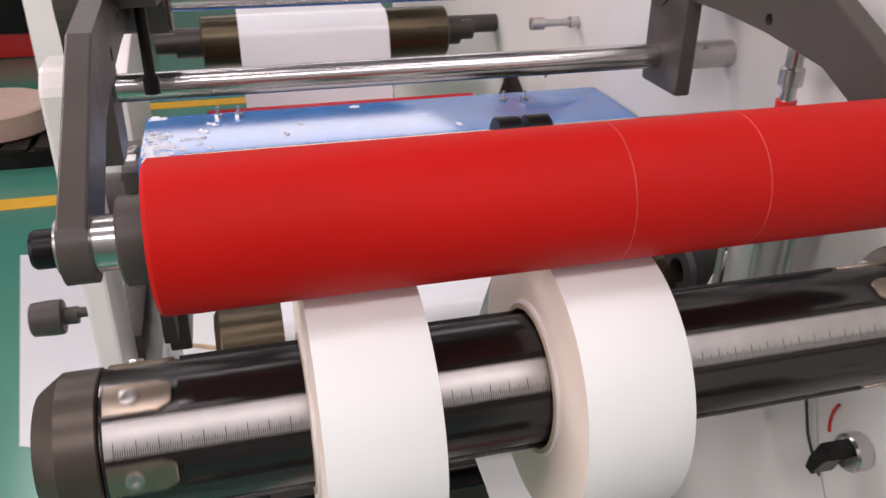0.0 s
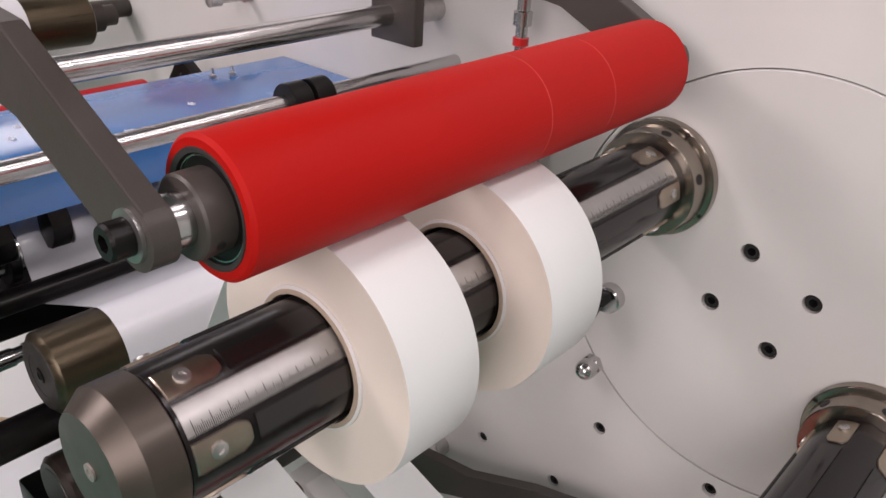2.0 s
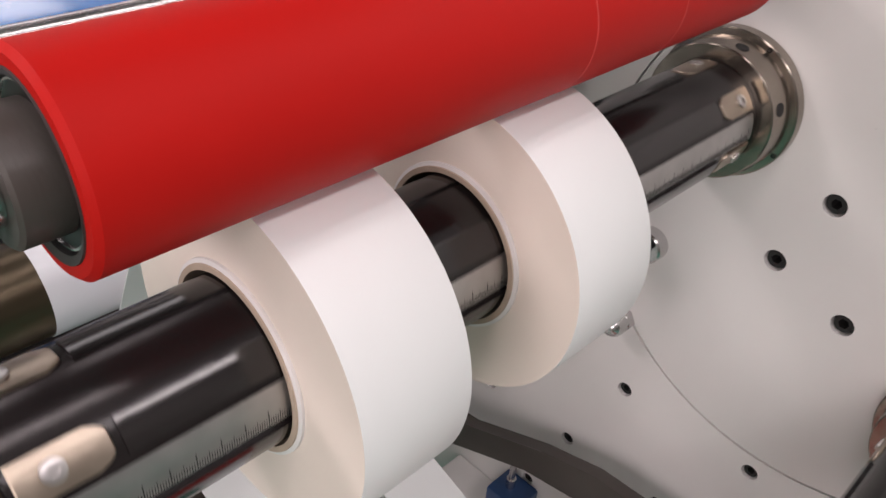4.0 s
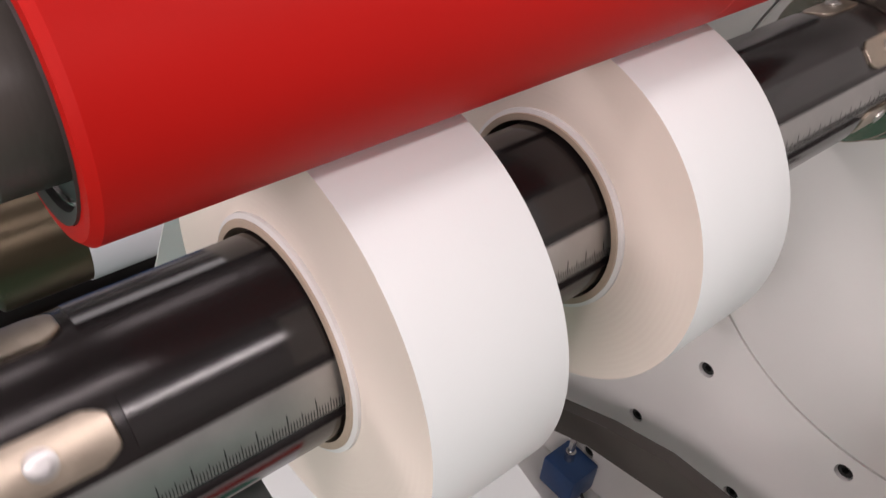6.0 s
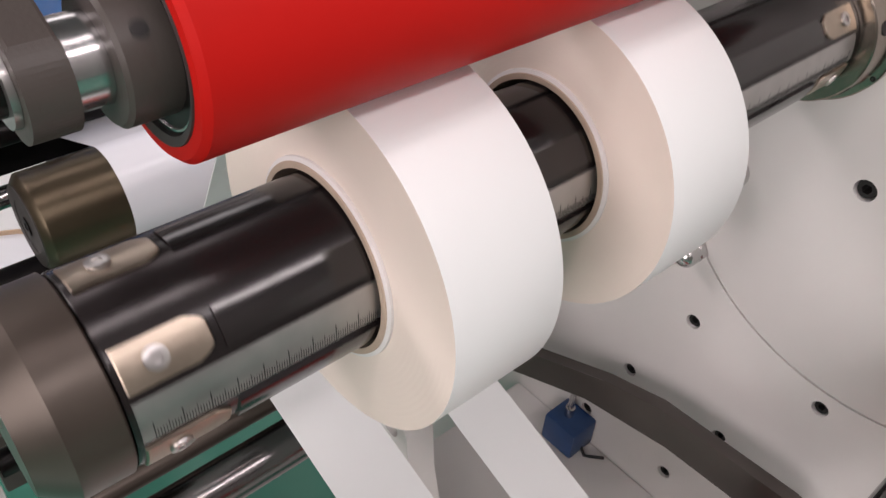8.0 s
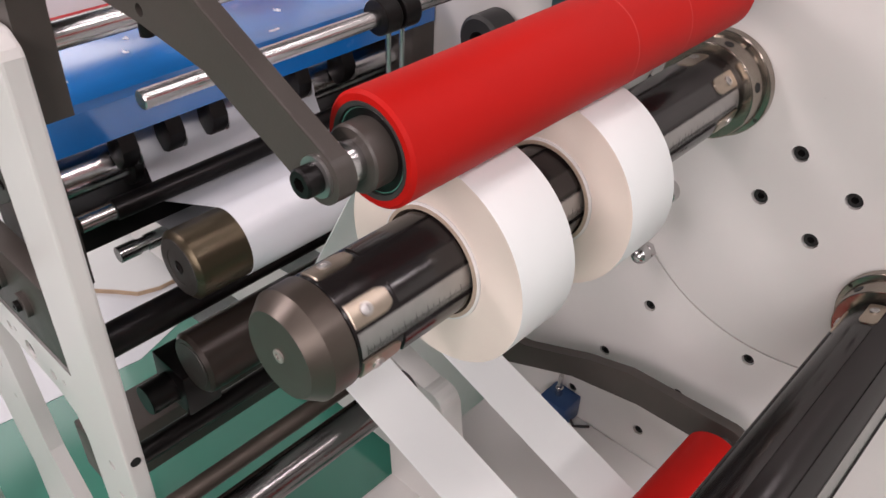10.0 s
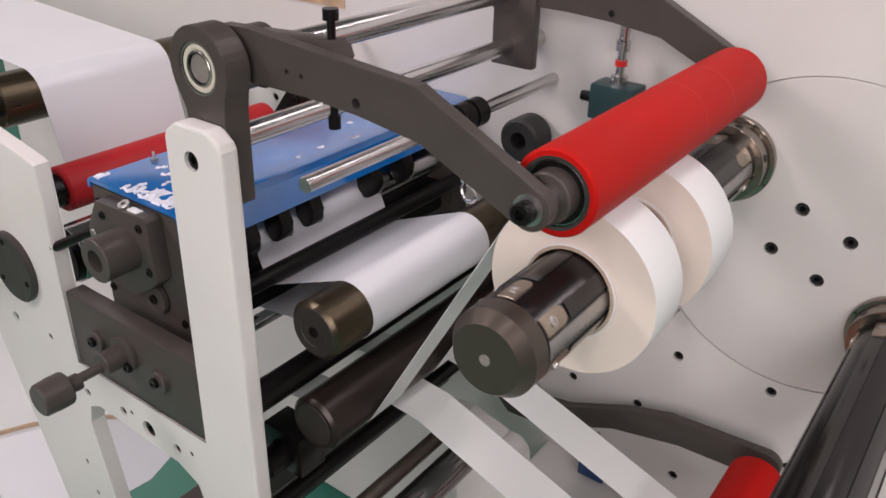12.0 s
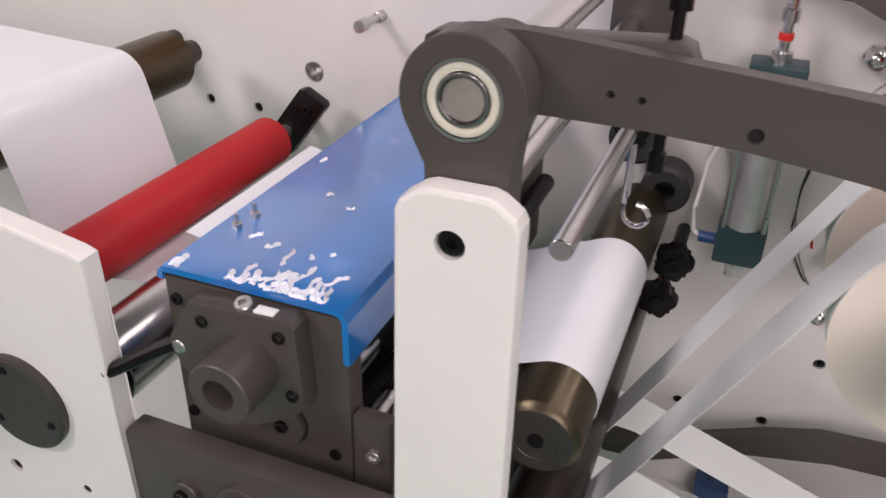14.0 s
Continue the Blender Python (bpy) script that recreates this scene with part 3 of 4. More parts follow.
for a in (-20, 100, 220):
    screw(cover, -0.664 + 0.034 * math.cos(radians(a)), -0.5605, 0.856 + 0.034 * math.sin(radians(a)), 0.004, 0.0012)
# flat black disc painted as the shade of a hole; nothing is bored
part("side_hole_shade", lathe([(0, -0.2508), (0.0055, -0.2508), (0.0055, -0.2514), (0, -0.2514)], 16, -0.544, 0.69, axis="x"), HOLE, post)

# ---------------------------------------------------------------- web, bronze idler and strips
BX, BZ, BR = -0.254, 0.881, 0.034
idler = thing("idler_roller", "bronze anodised idler roller carrying the web", "roller", (BX, 0, BZ))
part("roller_body", lathe([(0.0, -0.4585), (0.0285, -0.4585), (0.0335, -0.4545), (BR, -0.4535), (BR, -0.04), (0, -0.04)], 64), BRASS, idler)
part("roller_face", lathe([(0, -0.4588), (0.0175, -0.4588), (0.018, -0.4592), (0.0278, -0.4592), (0.0284, -0.4586), (0.0284, -0.458), (0, -0.458)], 48), BRASS_END, idler)
part("face_screw", screw_bm(0.0065, 0.001), BLACK, idler, at=(0, -0.4588, 0))
part("axle", lathe([(0, -0.041), (0.012, -0.041), (0.012, 0.0), (0, 0.0)], 24), STEEL, idler)

CX, CZ, CR = -0.418, 0.906, 0.021
DX, DZ, DR = -0.374, 0.881, 0.011
wr = BR + 0.0006
web_path = [(-0.6, 0.955), (-0.5, 0.935)] + arc_pts(CX, CZ, CR + 0.0006, 95, -8, 10) + arc_pts(DX, DZ, DR + 0.0006, 200, 290, 8) + arc_pts(BX, BZ, wr, 112, -92, 28) + [(-0.45, 0.822)]
web = thing("paper_web", "glossy white paper web running over the idler roller", "paper web")
part("web_sheet", sheet(web_path, -0.404, -0.185), WEB, web)

near_roll = thing("guide_roller", "bright steel guide roller with a dark collar", "roller", (CX, 0, CZ))
part("roller_body", lathe([(0, -0.486), (0.019, -0.486), (0.02, -0.485), (CR, -0.484), (CR, -0.02), (0, -0.02)], 48), CHROME, near_roll)
part("stop_collar", lathe([(CR, -0.418), (0.029, -0.418), (0.0295, -0.4175), (0.0295, -0.409), (0.029, -0.4085), (CR, -0.4085)], 48), BLACK, near_roll, "dark stop collar")
dancer = thing("guide_bar", "black round guide bar with a bright stepped end", "bar", (DX, 0, DZ))
part("bar_body", lathe([(0, -0.455), (0.0105, -0.455), (DR, -0.4545), (DR, -0.01), (0, -0.01)], 40), BLACK, dancer)
part("stepped_end", lathe([(0, -0.49), (0.0085, -0.49), (0.0085, -0.4552), (0, -0.4552)], 32), CHROME, dancer)
stud = thing("bright_stud", "short bright steel stud beneath the slitting unit", "stud", (-0.4, 0, 0.81))
part("stud_body", lathe([(0, -0.452), (0.0085, -0.452), (0.009, -0.4515), (0.009, -0.43), (0.0075, -0.4298), (0.0075, -0.42), (0.009, -0.4198), (0.009, -0.02), (0, -0.02)], 32), CHROME, stud)
tube_bar = thing("support_bar", "thick black round support bar below the idler", "bar", (-0.294, 0, 0.806))
part("bar_body", lathe([(0, -0.53), (0.0165, -0.53), (0.0165, -0.0005), (0, -0.0005)], 40), BLACK, tube_bar)
beam = thing("cross_beam", "black cross beam under the slitting knives", "beam")
part("beam_body", box(-0.51, -0.4, -0.489, -0.002, 0.828, 0.872, 0.003), BLACK, beam)

GX, GZ, GR = -0.256, 0.762, 0.033
low_idler = thing("idler_roller", "dark bronze idler roller under the rewind shaft", "roller", (GX, 0, GZ))
part("roller_body", lathe([(0.0, -0.465), (0.029, -0.465), (GR, -0.461), (GR, -0.04), (0, -0.04)], 64), DARK_ROLL, low_idler)
part("roller_face", lathe([(0, -0.4657), (0.024, -0.4657), (0.0245, -0.4648), (0, -0.4648)], 40), BRASS_END, low_idler)
part("axle", lathe([(0, -0.041), (0.012, -0.041), (0.012, 0.0), (0, 0.0)], 24), STEEL, low_idler)


def rising_strip(y0, y1, label):
    """From under the low idler up to the back of the wound roll."""
    st = thing("paper_strip", label, "paper strip", group="slit strips")
    r2, rr = GR + 0.0006, ROLL_R + 0.0004
    d = math.hypot(-GX, 1.0 - GZ)
    a = math.degrees(math.atan2(1.0 - GZ, -GX)) - math.degrees(math.acos((r2 + rr) / d))
    path = [(GX - 0.16, GZ - r2 - 0.02)] + arc_pts(GX, GZ, r2, -97, a, 14) + arc_pts(0, 1.0, rr, a + 180, a + 160, 4)
    part("strip_sheet", sheet(path, y0, y1), PAPER, st)
    return st


def falling_strip(y0, y1, label):
    """From the underside of the low idler down to the lower right."""
    st = thing("paper_strip", label, "paper strip", group="slit strips")
    path = arc_pts(GX, GZ, GR + 0.0022, 160, 250, 8) + [(-0.2, 0.722), (0.2, 0.65 - 0.36 * 0.2), (0.5, 0.65 - 0.36 * 0.5)]
    part("strip_sheet", sheet(path, y0, y1), PAPER, st)
    return st


rising_strip(ROLL_1[0] + 0.001, ROLL_1[1] - 0.001, "narrow white paper strip rising to the outer roll")
rising_strip(ROLL_2[0] + 0.001, ROLL_2[1] - 0.001, "narrow white paper strip rising to the inner roll")
falling_strip(-0.35, -0.287, "narrow white paper strip slanting down under the outer roll")
falling_strip(-0.234, -0.177, "narrow white paper strip slanting down under the inner roll")

# ---------------------------------------------------------------- slitter unit under the blue cover
slit = thing("slitting_unit", "dark slitting unit with a blue film-covered lid", "slitter")
part("near_plate", box(-0.533, -0.381, -0.511, -0.49, 0.8, 0.987, 0.002), GREY, slit)
part("far_plate", box(-0.533, -0.381, -0.04, -0.001, 0.8, 0.987, 0.002), GREY, slit)
path = [(-0.535, 0.984), (-0.5345, 0.99), (-0.532, 0.993), (-0.39, 0.993), (-0.384, 0.991), (-0.381, 0.986), (-0.381, 0.95)]
part("lid", sheet(path, -0.513, -0.004, 0.005), BLUE, slit, "glossy blue acrylic lid with torn white film")
part("hub_block", plate([(-0.497, 0.984), (-0.415, 0.988), (-0.41, 0.983), (-0.407, 0.915), (-0.418, 0.904), (-0.452, 0.884), (-0.49, 0.887), (-0.52, 0.94), (-0.518, 0.95)], -0.531, -0.511, 0.0015), GREY, slit)
part("drive_hub", lathe([(0.0125, -0.569), (0.0235, -0.569), (0.0245, -0.568), (0.0245, -0.53), (0.0, -0.53), (0.0, -0.5315), (0.0125, -0.5315), (0.0125, -0.569)], 48, -0.45, 0.943), GREY, slit, "hollow grey hub")
# black plug part-way down the bore, painting its inner shade
part("hub_bore_shade", lathe([(0, -0.546), (0.0124, -0.546), (0.0124, -0.5318), (0, -0.5318)], 32, -0.45, 0.943), HOLE, slit)
for x, z in ((-0.487, 0.97), (-0.423, 0.974), (-0.416, 0.925)):
    screw(slit, x, -0.53, z, 0.005, 0.003)
for x, z in ((-0.524, 0.968), (-0.395, 0.86), (-0.525, 0.86)):
    screw(slit, x, -0.511, z, 0.005, 0.0025)
part("lock_boss", lathe([(0, -0.517), (0.017, -0.517), (0.018, -0.5165), (0.018, -0.511), (0, -0.511)], 40, -0.438, 0.878), GREY, slit)
# flat black ring on the plate in place of a shaded groove
part("groove_shade_ring", lathe([(0.0182, -0.5108), (0.0182, -0.5118), (0.0202, -0.5118), (0.0202, -0.5108)], 40, -0.438, 0.878), HOLE, slit, "thin black ring painting the shade of a turned groove")
screw(slit, -0.438, -0.517, 0.878, 0.0055, 0.003)
head = screw_bm(0.0068, 0.0065)
bmesh.ops.transform(head, matrix=pose(-0.4545, -0.522, 0.985, -68, 0, 0), verts=head.verts[:])
part("cover_screw", head, STEEL, slit, "bright socket screw standing on the hub block")
part("paper_tag", box(-0.4445, -0.4285, -0.5275, -0.519, 0.986, 0.9885, 0.0004), PAPER, slit, "small white tag")
part("side_bracket", box(-0.379, -0.349, -0.512, -0.499, 0.83, 0.905, 0.0015), GREY, slit)
screw(slit, -0.362, -0.512, 0.872, 0.006, 0.0035, STEEL)
for x, y in ((-0.516, -0.44), (-0.513, -0.419), (-0.502, -0.128), (-0.498, -0.104)):
    stud_p = part("lid_stud", lathe([(0, 1.0), (0.0016, 1.0), (0.0016, 1.0075), (0, 1.0078)], 12, x, y, axis="z"), STEEL, slit)
    part("lid_nut", lathe([(0, 0.9955), (0.0042, 0.9955), (0.0042, 0.9995), (0, 0.9995)], 6, x, y, axis="z"), STEEL, stud_p)

for y in (-0.425, -0.375, -0.325, -0.215, -0.15):
    kn = part("knife_holder", plate([(-0.405, 0.95), (-0.378, 0.95), (-0.372, 0.936), (-0.374, 0.925), (-0.383, 0.913), (-0.391, 0.911), (-0.402, 0.922)], y - 0.009, y + 0.009, 0.0012), BLACK, slit)
    part("knife_disc", lathe([(0, -0.0006 + y + 0.011), (0.0125, y + 0.0104), (0.0128, y + 0.011), (0, y + 0.0114)], 28, -0.388, 0.924), STEEL, kn)

# torn scraps of the lid's protective film
rng = random.Random(7)


def scrap(x, y, ang, ln, wd, wave):
    """One curled shred of film: a thin crumpled ribbon lying on the lid."""
    scraps = bmesh.new()
    n = 9
    rows = []
    ph = rng.uniform(0, 6)
    for i in range(n):
        w = wd * rng.uniform(0.55, 1.35) * (0.35 if i in (0, n - 1) else 1)
        d = ang + wave * math.sin(ph + i * 1.15)
        nx, ny = -math.sin(d), math.cos(d)
        px, py = min(max(x, -0.531), -0.388), max(y, -0.51)
        lift = 0.9962 + 0.0022 * rng.random()
        rows.append([scraps.verts.new(v) for v in ((px + nx * w, py + ny * w, 0.9953), (px + nx * w * 0.3, py + ny * w * 0.3, lift), (px - nx * w, py - ny * w, 0.9957), (px, py, 0.995))])
        x, y = x + math.cos(d) * ln / n, y + math.sin(d) * ln / n
    for p, q in zip(rows, rows[1:]):
        for i in range(4):
            scraps.faces.new((p[i], p[(i + 1) % 4], q[(i + 1) % 4], q[i]))
    scraps.faces.new(rows[0][::-1])
    scraps.faces.new(rows[-1])
    part("film_scrap", scraps, FILMW, slit, "torn white film scrap")


for k in range(15):
    scrap(-0.477 + 0.0056 * k + rng.uniform(-0.002, 0.002), -0.512 + rng.uniform(0, 0.004), radians(92 + rng.uniform(-16, 16)), rng.uniform(0.016, 0.036), rng.uniform(0.0017, 0.0034), 0.5)
for k in range(9):
    scrap(-0.478 + 0.0085 * k, -0.5095 + rng.uniform(0, 0.008), radians(rng.uniform(-30, 50)), rng.uniform(0.012, 0.022), rng.uniform(0.0016, 0.0028), 0.6)
for k in range(3):
    scrap(-0.528 + 0.004 * k, -0.511, radians(75 + 15 * k), 0.022, 0.0024, 0.3)
for x, y, a, ln in ((-0.497, -0.452, 60, 0.012), (-0.478, -0.46, 48, 0.012), (-0.452, -0.478, 95, 0.024), (-0.436, -0.462, 110, 0.006), (-0.425, -0.452, 70, 0.005), (-0.43, -0.49, 80, 0.018), (-0.41, -0.49, 60, 0.02), (-0.452, -0.376, 20, 0.007), (-0.48, -0.36, 40, 0.006), (-0.4, -0.33, 100, 0.006), (-0.405, -0.29, 60, 0.008), (-0.52, -0.3, 80, 0.01), (-0.44, -0.2, 30, 0.008), (-0.395, -0.24, 90, 0.012)):
    scrap(x, y, radians(a), ln * 1.25, 0.002, 0.35)

base = thing("base_bar", "heavy dark grey machined bar with adjusting knob", "bar")
part("bar", box(-0.5635, -0.3275, -0.551, -0.5275, 0.7575, 0.857, 0.003), GREY, base)
for x, z, r in ((-0.508, 0.813, 0.0125), (-0.455, 0.819, 0.0215), (-0.395, 0.808, 0.0135)):
    wsh = part("washer_boss", lathe([(0, -0.557), (r * 0.93, -0.557), (r, -0.556), (r, -0.551), (0, -0.551)], 36, x, z), GREY, base)
    screw(wsh, x - (0.002 if r < 0.02 else -0.011), -0.557, z - (0.0 if r < 0.02 else 0.012), 0.006, 0.005)
screw(base, -0.483, -0.551, 0.812, 0.0035, 0.002)
part("spindle_collar", lathe([(0, -0.58), (0.0125, -0.58), (0.0135, -0.579), (0.0135, -0.557), (0, -0.557)], 36, -0.459, 0.816), GREY, base)
part("spindle", lathe([(0, -0.616), (0.0055, -0.616), (0.0055, -0.579), (0, -0.579)], 24, -0.461, 0.812), GREY, base)
part("knob", lathe([(0, -0.652), (0.016, -0.652), (0.018, -0.65), (0.0192, -0.632), (0.0188, -0.6215), (0.0175, -0.62), (0.0095, -0.6195), (0.0095, -0.606), (0, -0.605)], 14, -0.462, 0.809), GREY, base, "dark grey turning knob")

lever = thing("clamp_lever", "black clamping lever with a bright hub", "lever", (-0.512, -0.512, 0.94))
part("lever_hub", lathe([(0, -0.021), (0.003, -0.0206), (0.0058, -0.0192), (0.0075, -0.0168), (0.008, -0.014), (0.008, 0.0), (0, 0.0)], 24), STEEL, lever)
part("lever_handle", tube([(-0.003, -0.012, 0.0), (-0.02, -0.018, -0.008), (-0.045, -0.03, -0.022), (-0.06, -0.036, -0.03)], 0.006, 10), BLACK, lever)

# nip pair and reel behind the slitter
red2 = thing("nip_roller", "dark red rubber nip roller behind the slitter", "roller", (-0.711, 0, 0.911))
part("rubber_sleeve", lathe([(0, -0.457), (0.0275, -0.457), (0.0305, -0.454), (0.0305, -0.1), (0.0275, -0.097), (0, -0.097)], 64), RED_DARK, red2)
part("axle", lathe([(0, -0.53), (0.009, -0.53), (0.009, -0.0005), (0, -0.0005)], 24), STEEL, red2)
part("near_bearing", lathe([(0, -0.522), (0.021, -0.522), (0.022, -0.521), (0.022, -0.4575), (0, -0.4575)], 40), BLACK, red2)
part("far_bracket", plate([(-0.025, -0.004), (-0.021, -0.012), (-0.004, -0.034), (0.004, -0.032), (0.058, 0.038), (0.057, 0.044), (0.03, 0.059), (0.023, 0.058)], -0.062, -0.045, 0.0015), BLACK, red2)
part("bracket_screw", screw_bm(0.0065, 0.004), BLACK, red2, at=(0.034, -0.062, 0.034))
nip2 = thing("draw_roller", "bright steel draw roller below the nip roller", "roller", (-0.63, 0, 0.862))
part("roller_body", lathe([(0, -0.503), (0.036, -0.503), (0.037, -0.502), (0.037, -0.02), (0, -0.02)], 56), CHROME, nip2)
part("end_cover", lathe([(0, -0.512), (0.033, -0.512), (0.034, -0.511), (0.034, -0.503), (0, -0.503)], 40), BLACK, nip2)

UX, UZ, UR = -0.842, 1.0, 0.036
reel = thing("deflector_roller", "dark bronze deflector roller carrying the incoming web", "roller", (UX, 0, UZ))
part("roller_body", lathe([(0, -0.455), (UR - 0.002, -0.455), (UR, -0.453), (UR, -0.109), (UR - 0.002, -0.107), (0, -0.107)], 56), BRASS, reel)
for y0, y1, y2 in ((-0.108, -0.085, -0.064), (-0.454, -0.49, -0.517)):
    part("stub", lathe([(0, y0), (0.021, y0), (0.021, y1), (0.0145, y1), (0.0145, y2), (0, y2)], 32), BRASS_END, reel)
uw = UR + 0.0006
upath = [(-1.7, 1.075)] + arc_pts(UX, UZ, uw, 88, 14, 12) + [(-0.782, 0.908)] + arc_pts(-0.755, 0.9, 0.024, 180, 260, 6) + arc_pts(-0.711, 0.911, 0.0311, 245, 290, 5) + [(-0.65, 0.89), (-0.54, 0.905)]
up = thing("incoming_web", "broad white paper web coming down from the deflector roller", "paper web")
part("web_sheet", sheet(upath, -0.405, -0.197), WEB, up)
back_rod = thing("guide_rod", "dark guide rod behind the deflector roller", "rod", (-0.92, 0, 0.99))
part("rod", lathe([(0, -0.52), (0.014, -0.52), (0.014, -0.0005), (0, -0.0005)], 32), BRASS_END, back_rod)

# ---------------------------------------------------------------- air cylinder that loads the press roller
cyl = thing("air_cylinder", "bright air cylinder with dark end caps beside the panel", "air cylinder", (-0.138, -0.042, 0))
part("top_cap", box(-0.028, 0.028, -0.02, 0.02, 1.028, 1.072, 0.003), TEAL, cyl, "dark teal cast end cap")
part("bottom_cap", box(-0.026, 0.026, -0.02, 0.02, 0.845, 0.888, 0.003), TEAL, cyl, "dark teal cast end cap")
part("barrel", lathe([(0, 0.887), (0.0195, 0.887), (0.0195, 1.029), (0, 1.029)], 40, 0, 0, axis="z"), CLEAR, cyl)
for sx, sy in ((-0.021, -0.015), (0.021, -0.015), (-0.021, 0.015), (0.021, 0.015)):
    part("tie_bolt", lathe([(0, 0.887), (0.0028, 0.887), (0.0028, 1.029), (0, 1.029)], 12, sx, sy, axis="z"), STEEL, cyl)
rod = part("piston_rod", lathe([(0, 1.07), (0.0105, 1.07), (0.0105, 1.082), (0.0055, 1.083), (0.0055, 1.112), (0.0085, 1.112), (0.0085, 1.124), (0.006, 1.125), (0.006, 1.15), (0, 1.15)], 24, 0, 0, axis="z"), CHROME, cyl)
part("rod_marker", lathe([(0.0056, 1.094), (0.0073, 1.094), (0.0073, 1.101), (0.0056, 1.101)], 24, 0, 0, axis="z"), REDP, rod, "red marker sleeve")
fit_p = part("air_fitting", lathe([(0, -0.045), (0.006, -0.045), (0.0065, -0.044), (0.0065, -0.026), (0, -0.026)], 20, -0.004, 1.05, axis="x"), BLACK, cyl)
part("air_fitting", lathe([(0, -0.045), (0.006, -0.045), (0.0065, -0.044), (0.0065, -0.026), (0, -0.026)], 20, -0.004, 0.866, axis="x"), BLUEP, cyl)
foot = part("foot_fork", box(-0.01, 0.01, -0.012, 0.041, 0.825, 0.846, 0.002), STEEL, cyl)
hose = thing("air_hose", "thin white air hose from the cylinder to the panel", "hose")
part("hose_tube", tube([(-0.183, -0.046, 0.866), (-0.19, -0.046, 0.872), (-0.192, -0.044, 0.9), (-0.187, -0.03, 0.95), (-0.18, -0.01, 0.965), (-0.178, 0.0, 0.966)], 0.0028), WHITE, hose)
hose2 = thing("cable", "thin black cable hanging down the panel", "cable")
part("cable_run", tube([(-0.075, 0.0, 0.98), (-0.08, -0.006, 0.965), (-0.087, -0.009, 0.93), (-0.087, -0.009, 0.88), (-0.075, -0.006, 0.84), (-0.062, -0.002, 0.815), (-0.058, 0.0, 0.81)], 0.0012, 6), WIRE, hose2)

# hand knobs beside the far end of the idlers
for x, z, lab in ((-0.202, 0.848, "black lobed hand knob on a stem at the panel"), (-0.212, 0.797, "black lobed hand knob with a red lock collar")):
    hk = thing("hand_knob", lab, "knob", (x, 0, z), "hand knobs")
    lobes = [(0.02 * (1 + 0.14 * math.cos(5 * radians(a))) * math.cos(radians(a)), 0.02 * (1 + 0.14 * math.cos(5 * radians(a))) * math.sin(radians(a))) for a in range(0, 360, 9)]
    part("grip", plate(lobes, -0.094, -0.074, 0.003), BLACK, hk)
    part("stem", lathe([(0, -0.1), (0.007, -0.1), (0.008, -0.099), (0.008, -0.0005), (0, -0.0005)], 24), BLACK, hk)
    if z < 0.8:
        part("lock_collar", lathe([(0.008, -0.074), (0.0125, -0.073), (0.0125, -0.06), (0.008, -0.059)], 28), REDP, hk, "red plastic lock collar")

# black grip rings of the far idler ends
for x, z, r in ((-0.268, 0.969, 0.03), (-0.228, 0.914, 0.028)):
    ring = thing("grip_ring", "black rubber grip ring on a stub at the panel", "ring", (x, 0, z), "grip rings")
    part("ring_body", lathe([(0.012, -0.05), (r - 0.004, -0.05), (r, -0.046), (r, -0.012), (r - 0.004, -0.008), (0.012, -0.008), (0.012, -0.05)], 40), WIRE, ring)
    part("stub", lathe([(0, -0.03), (0.0115, -0.03), (0.0115, -0.0005), (0, -0.0005)], 24), BLACK, ring)

# ---------------------------------------------------------------- small fittings on the panel


def dome_nut(x, z, r, label):
    dn = thing("dome_nut", label, "nut", (x, 0, z), "dome nuts")
    part("hex", lathe([(0, -0.0005), (r * 1.05, -0.0005), (r * 1.05, -0.008), (0, -0.008)], 6), CHROME, dn)
    part("dome", lathe([(r * 0.92, -0.008)] + [(r * 0.92 * math.cos(radians(a)), -0.016 - r * 0.92 * math.sin(radians(a))) for a in range(0, 90, 15)] + [(0, -0.016 - r * 0.92)], 28), CHROME, dn)


dome_nut(-0.036, 0.776, 0.0115, "bright chromed dome nut on the white panel")
dome_nut(0.263, 0.757, 0.0115, "bright chromed dome nut near the idle shaft")
dome_nut(-0.05, 1.078, 0.0125, "bright chromed dome nut under the back arm")

valve = thing("valve_knob", "black turn knob on a bright collar with a red mark", "valve knob", (-0.028, 0, 0.862))
part("collar", lathe([(0, -0.0005), (0.0145, -0.0005), (0.0145, -0.012), (0.013, -0.014), (0, -0.014)], 32), CHROME, valve)
part("grip", plate([(-0.006, 0.009), (0.005, 0.011), (0.008, 0.004), (0.0, -0.004), (-0.006, -0.021), (-0.014, -0.02), (-0.012, -0.008)], -0.034, -0.014, 0.0015), BLACK, valve)
part("red_mark", tube([(-0.024 - 0.01 * math.cos(radians(k * 18)), -0.0012, 0.004 + 0.02 * math.sin(radians(k * 18))) for k in range(-2, 4)], 0.0014, 6), REDP, valve, "curved red dial mark")

pin = thing("latch_pin", "small steel latch pin standing out of the panel", "pin", (-0.6, 0, 1.058))
part("pin_body", lathe([(0, -0.0005), (0.007, -0.0005), (0.007, -0.012), (0.0045, -0.013), (0.0045, -0.045), (0.0075, -0.046), (0.0075, -0.062), (0, -0.064)], 20), STEEL, pin)
placard = thing("placard", "tan printed instruction placard on the white panel", "placard", (-0.755, 0, 1.15))
part("placard_plate", box(-0.133, 0.133, -0.0025, -0.0004, -0.064, 0.064, 0.0004), TAN, placard)
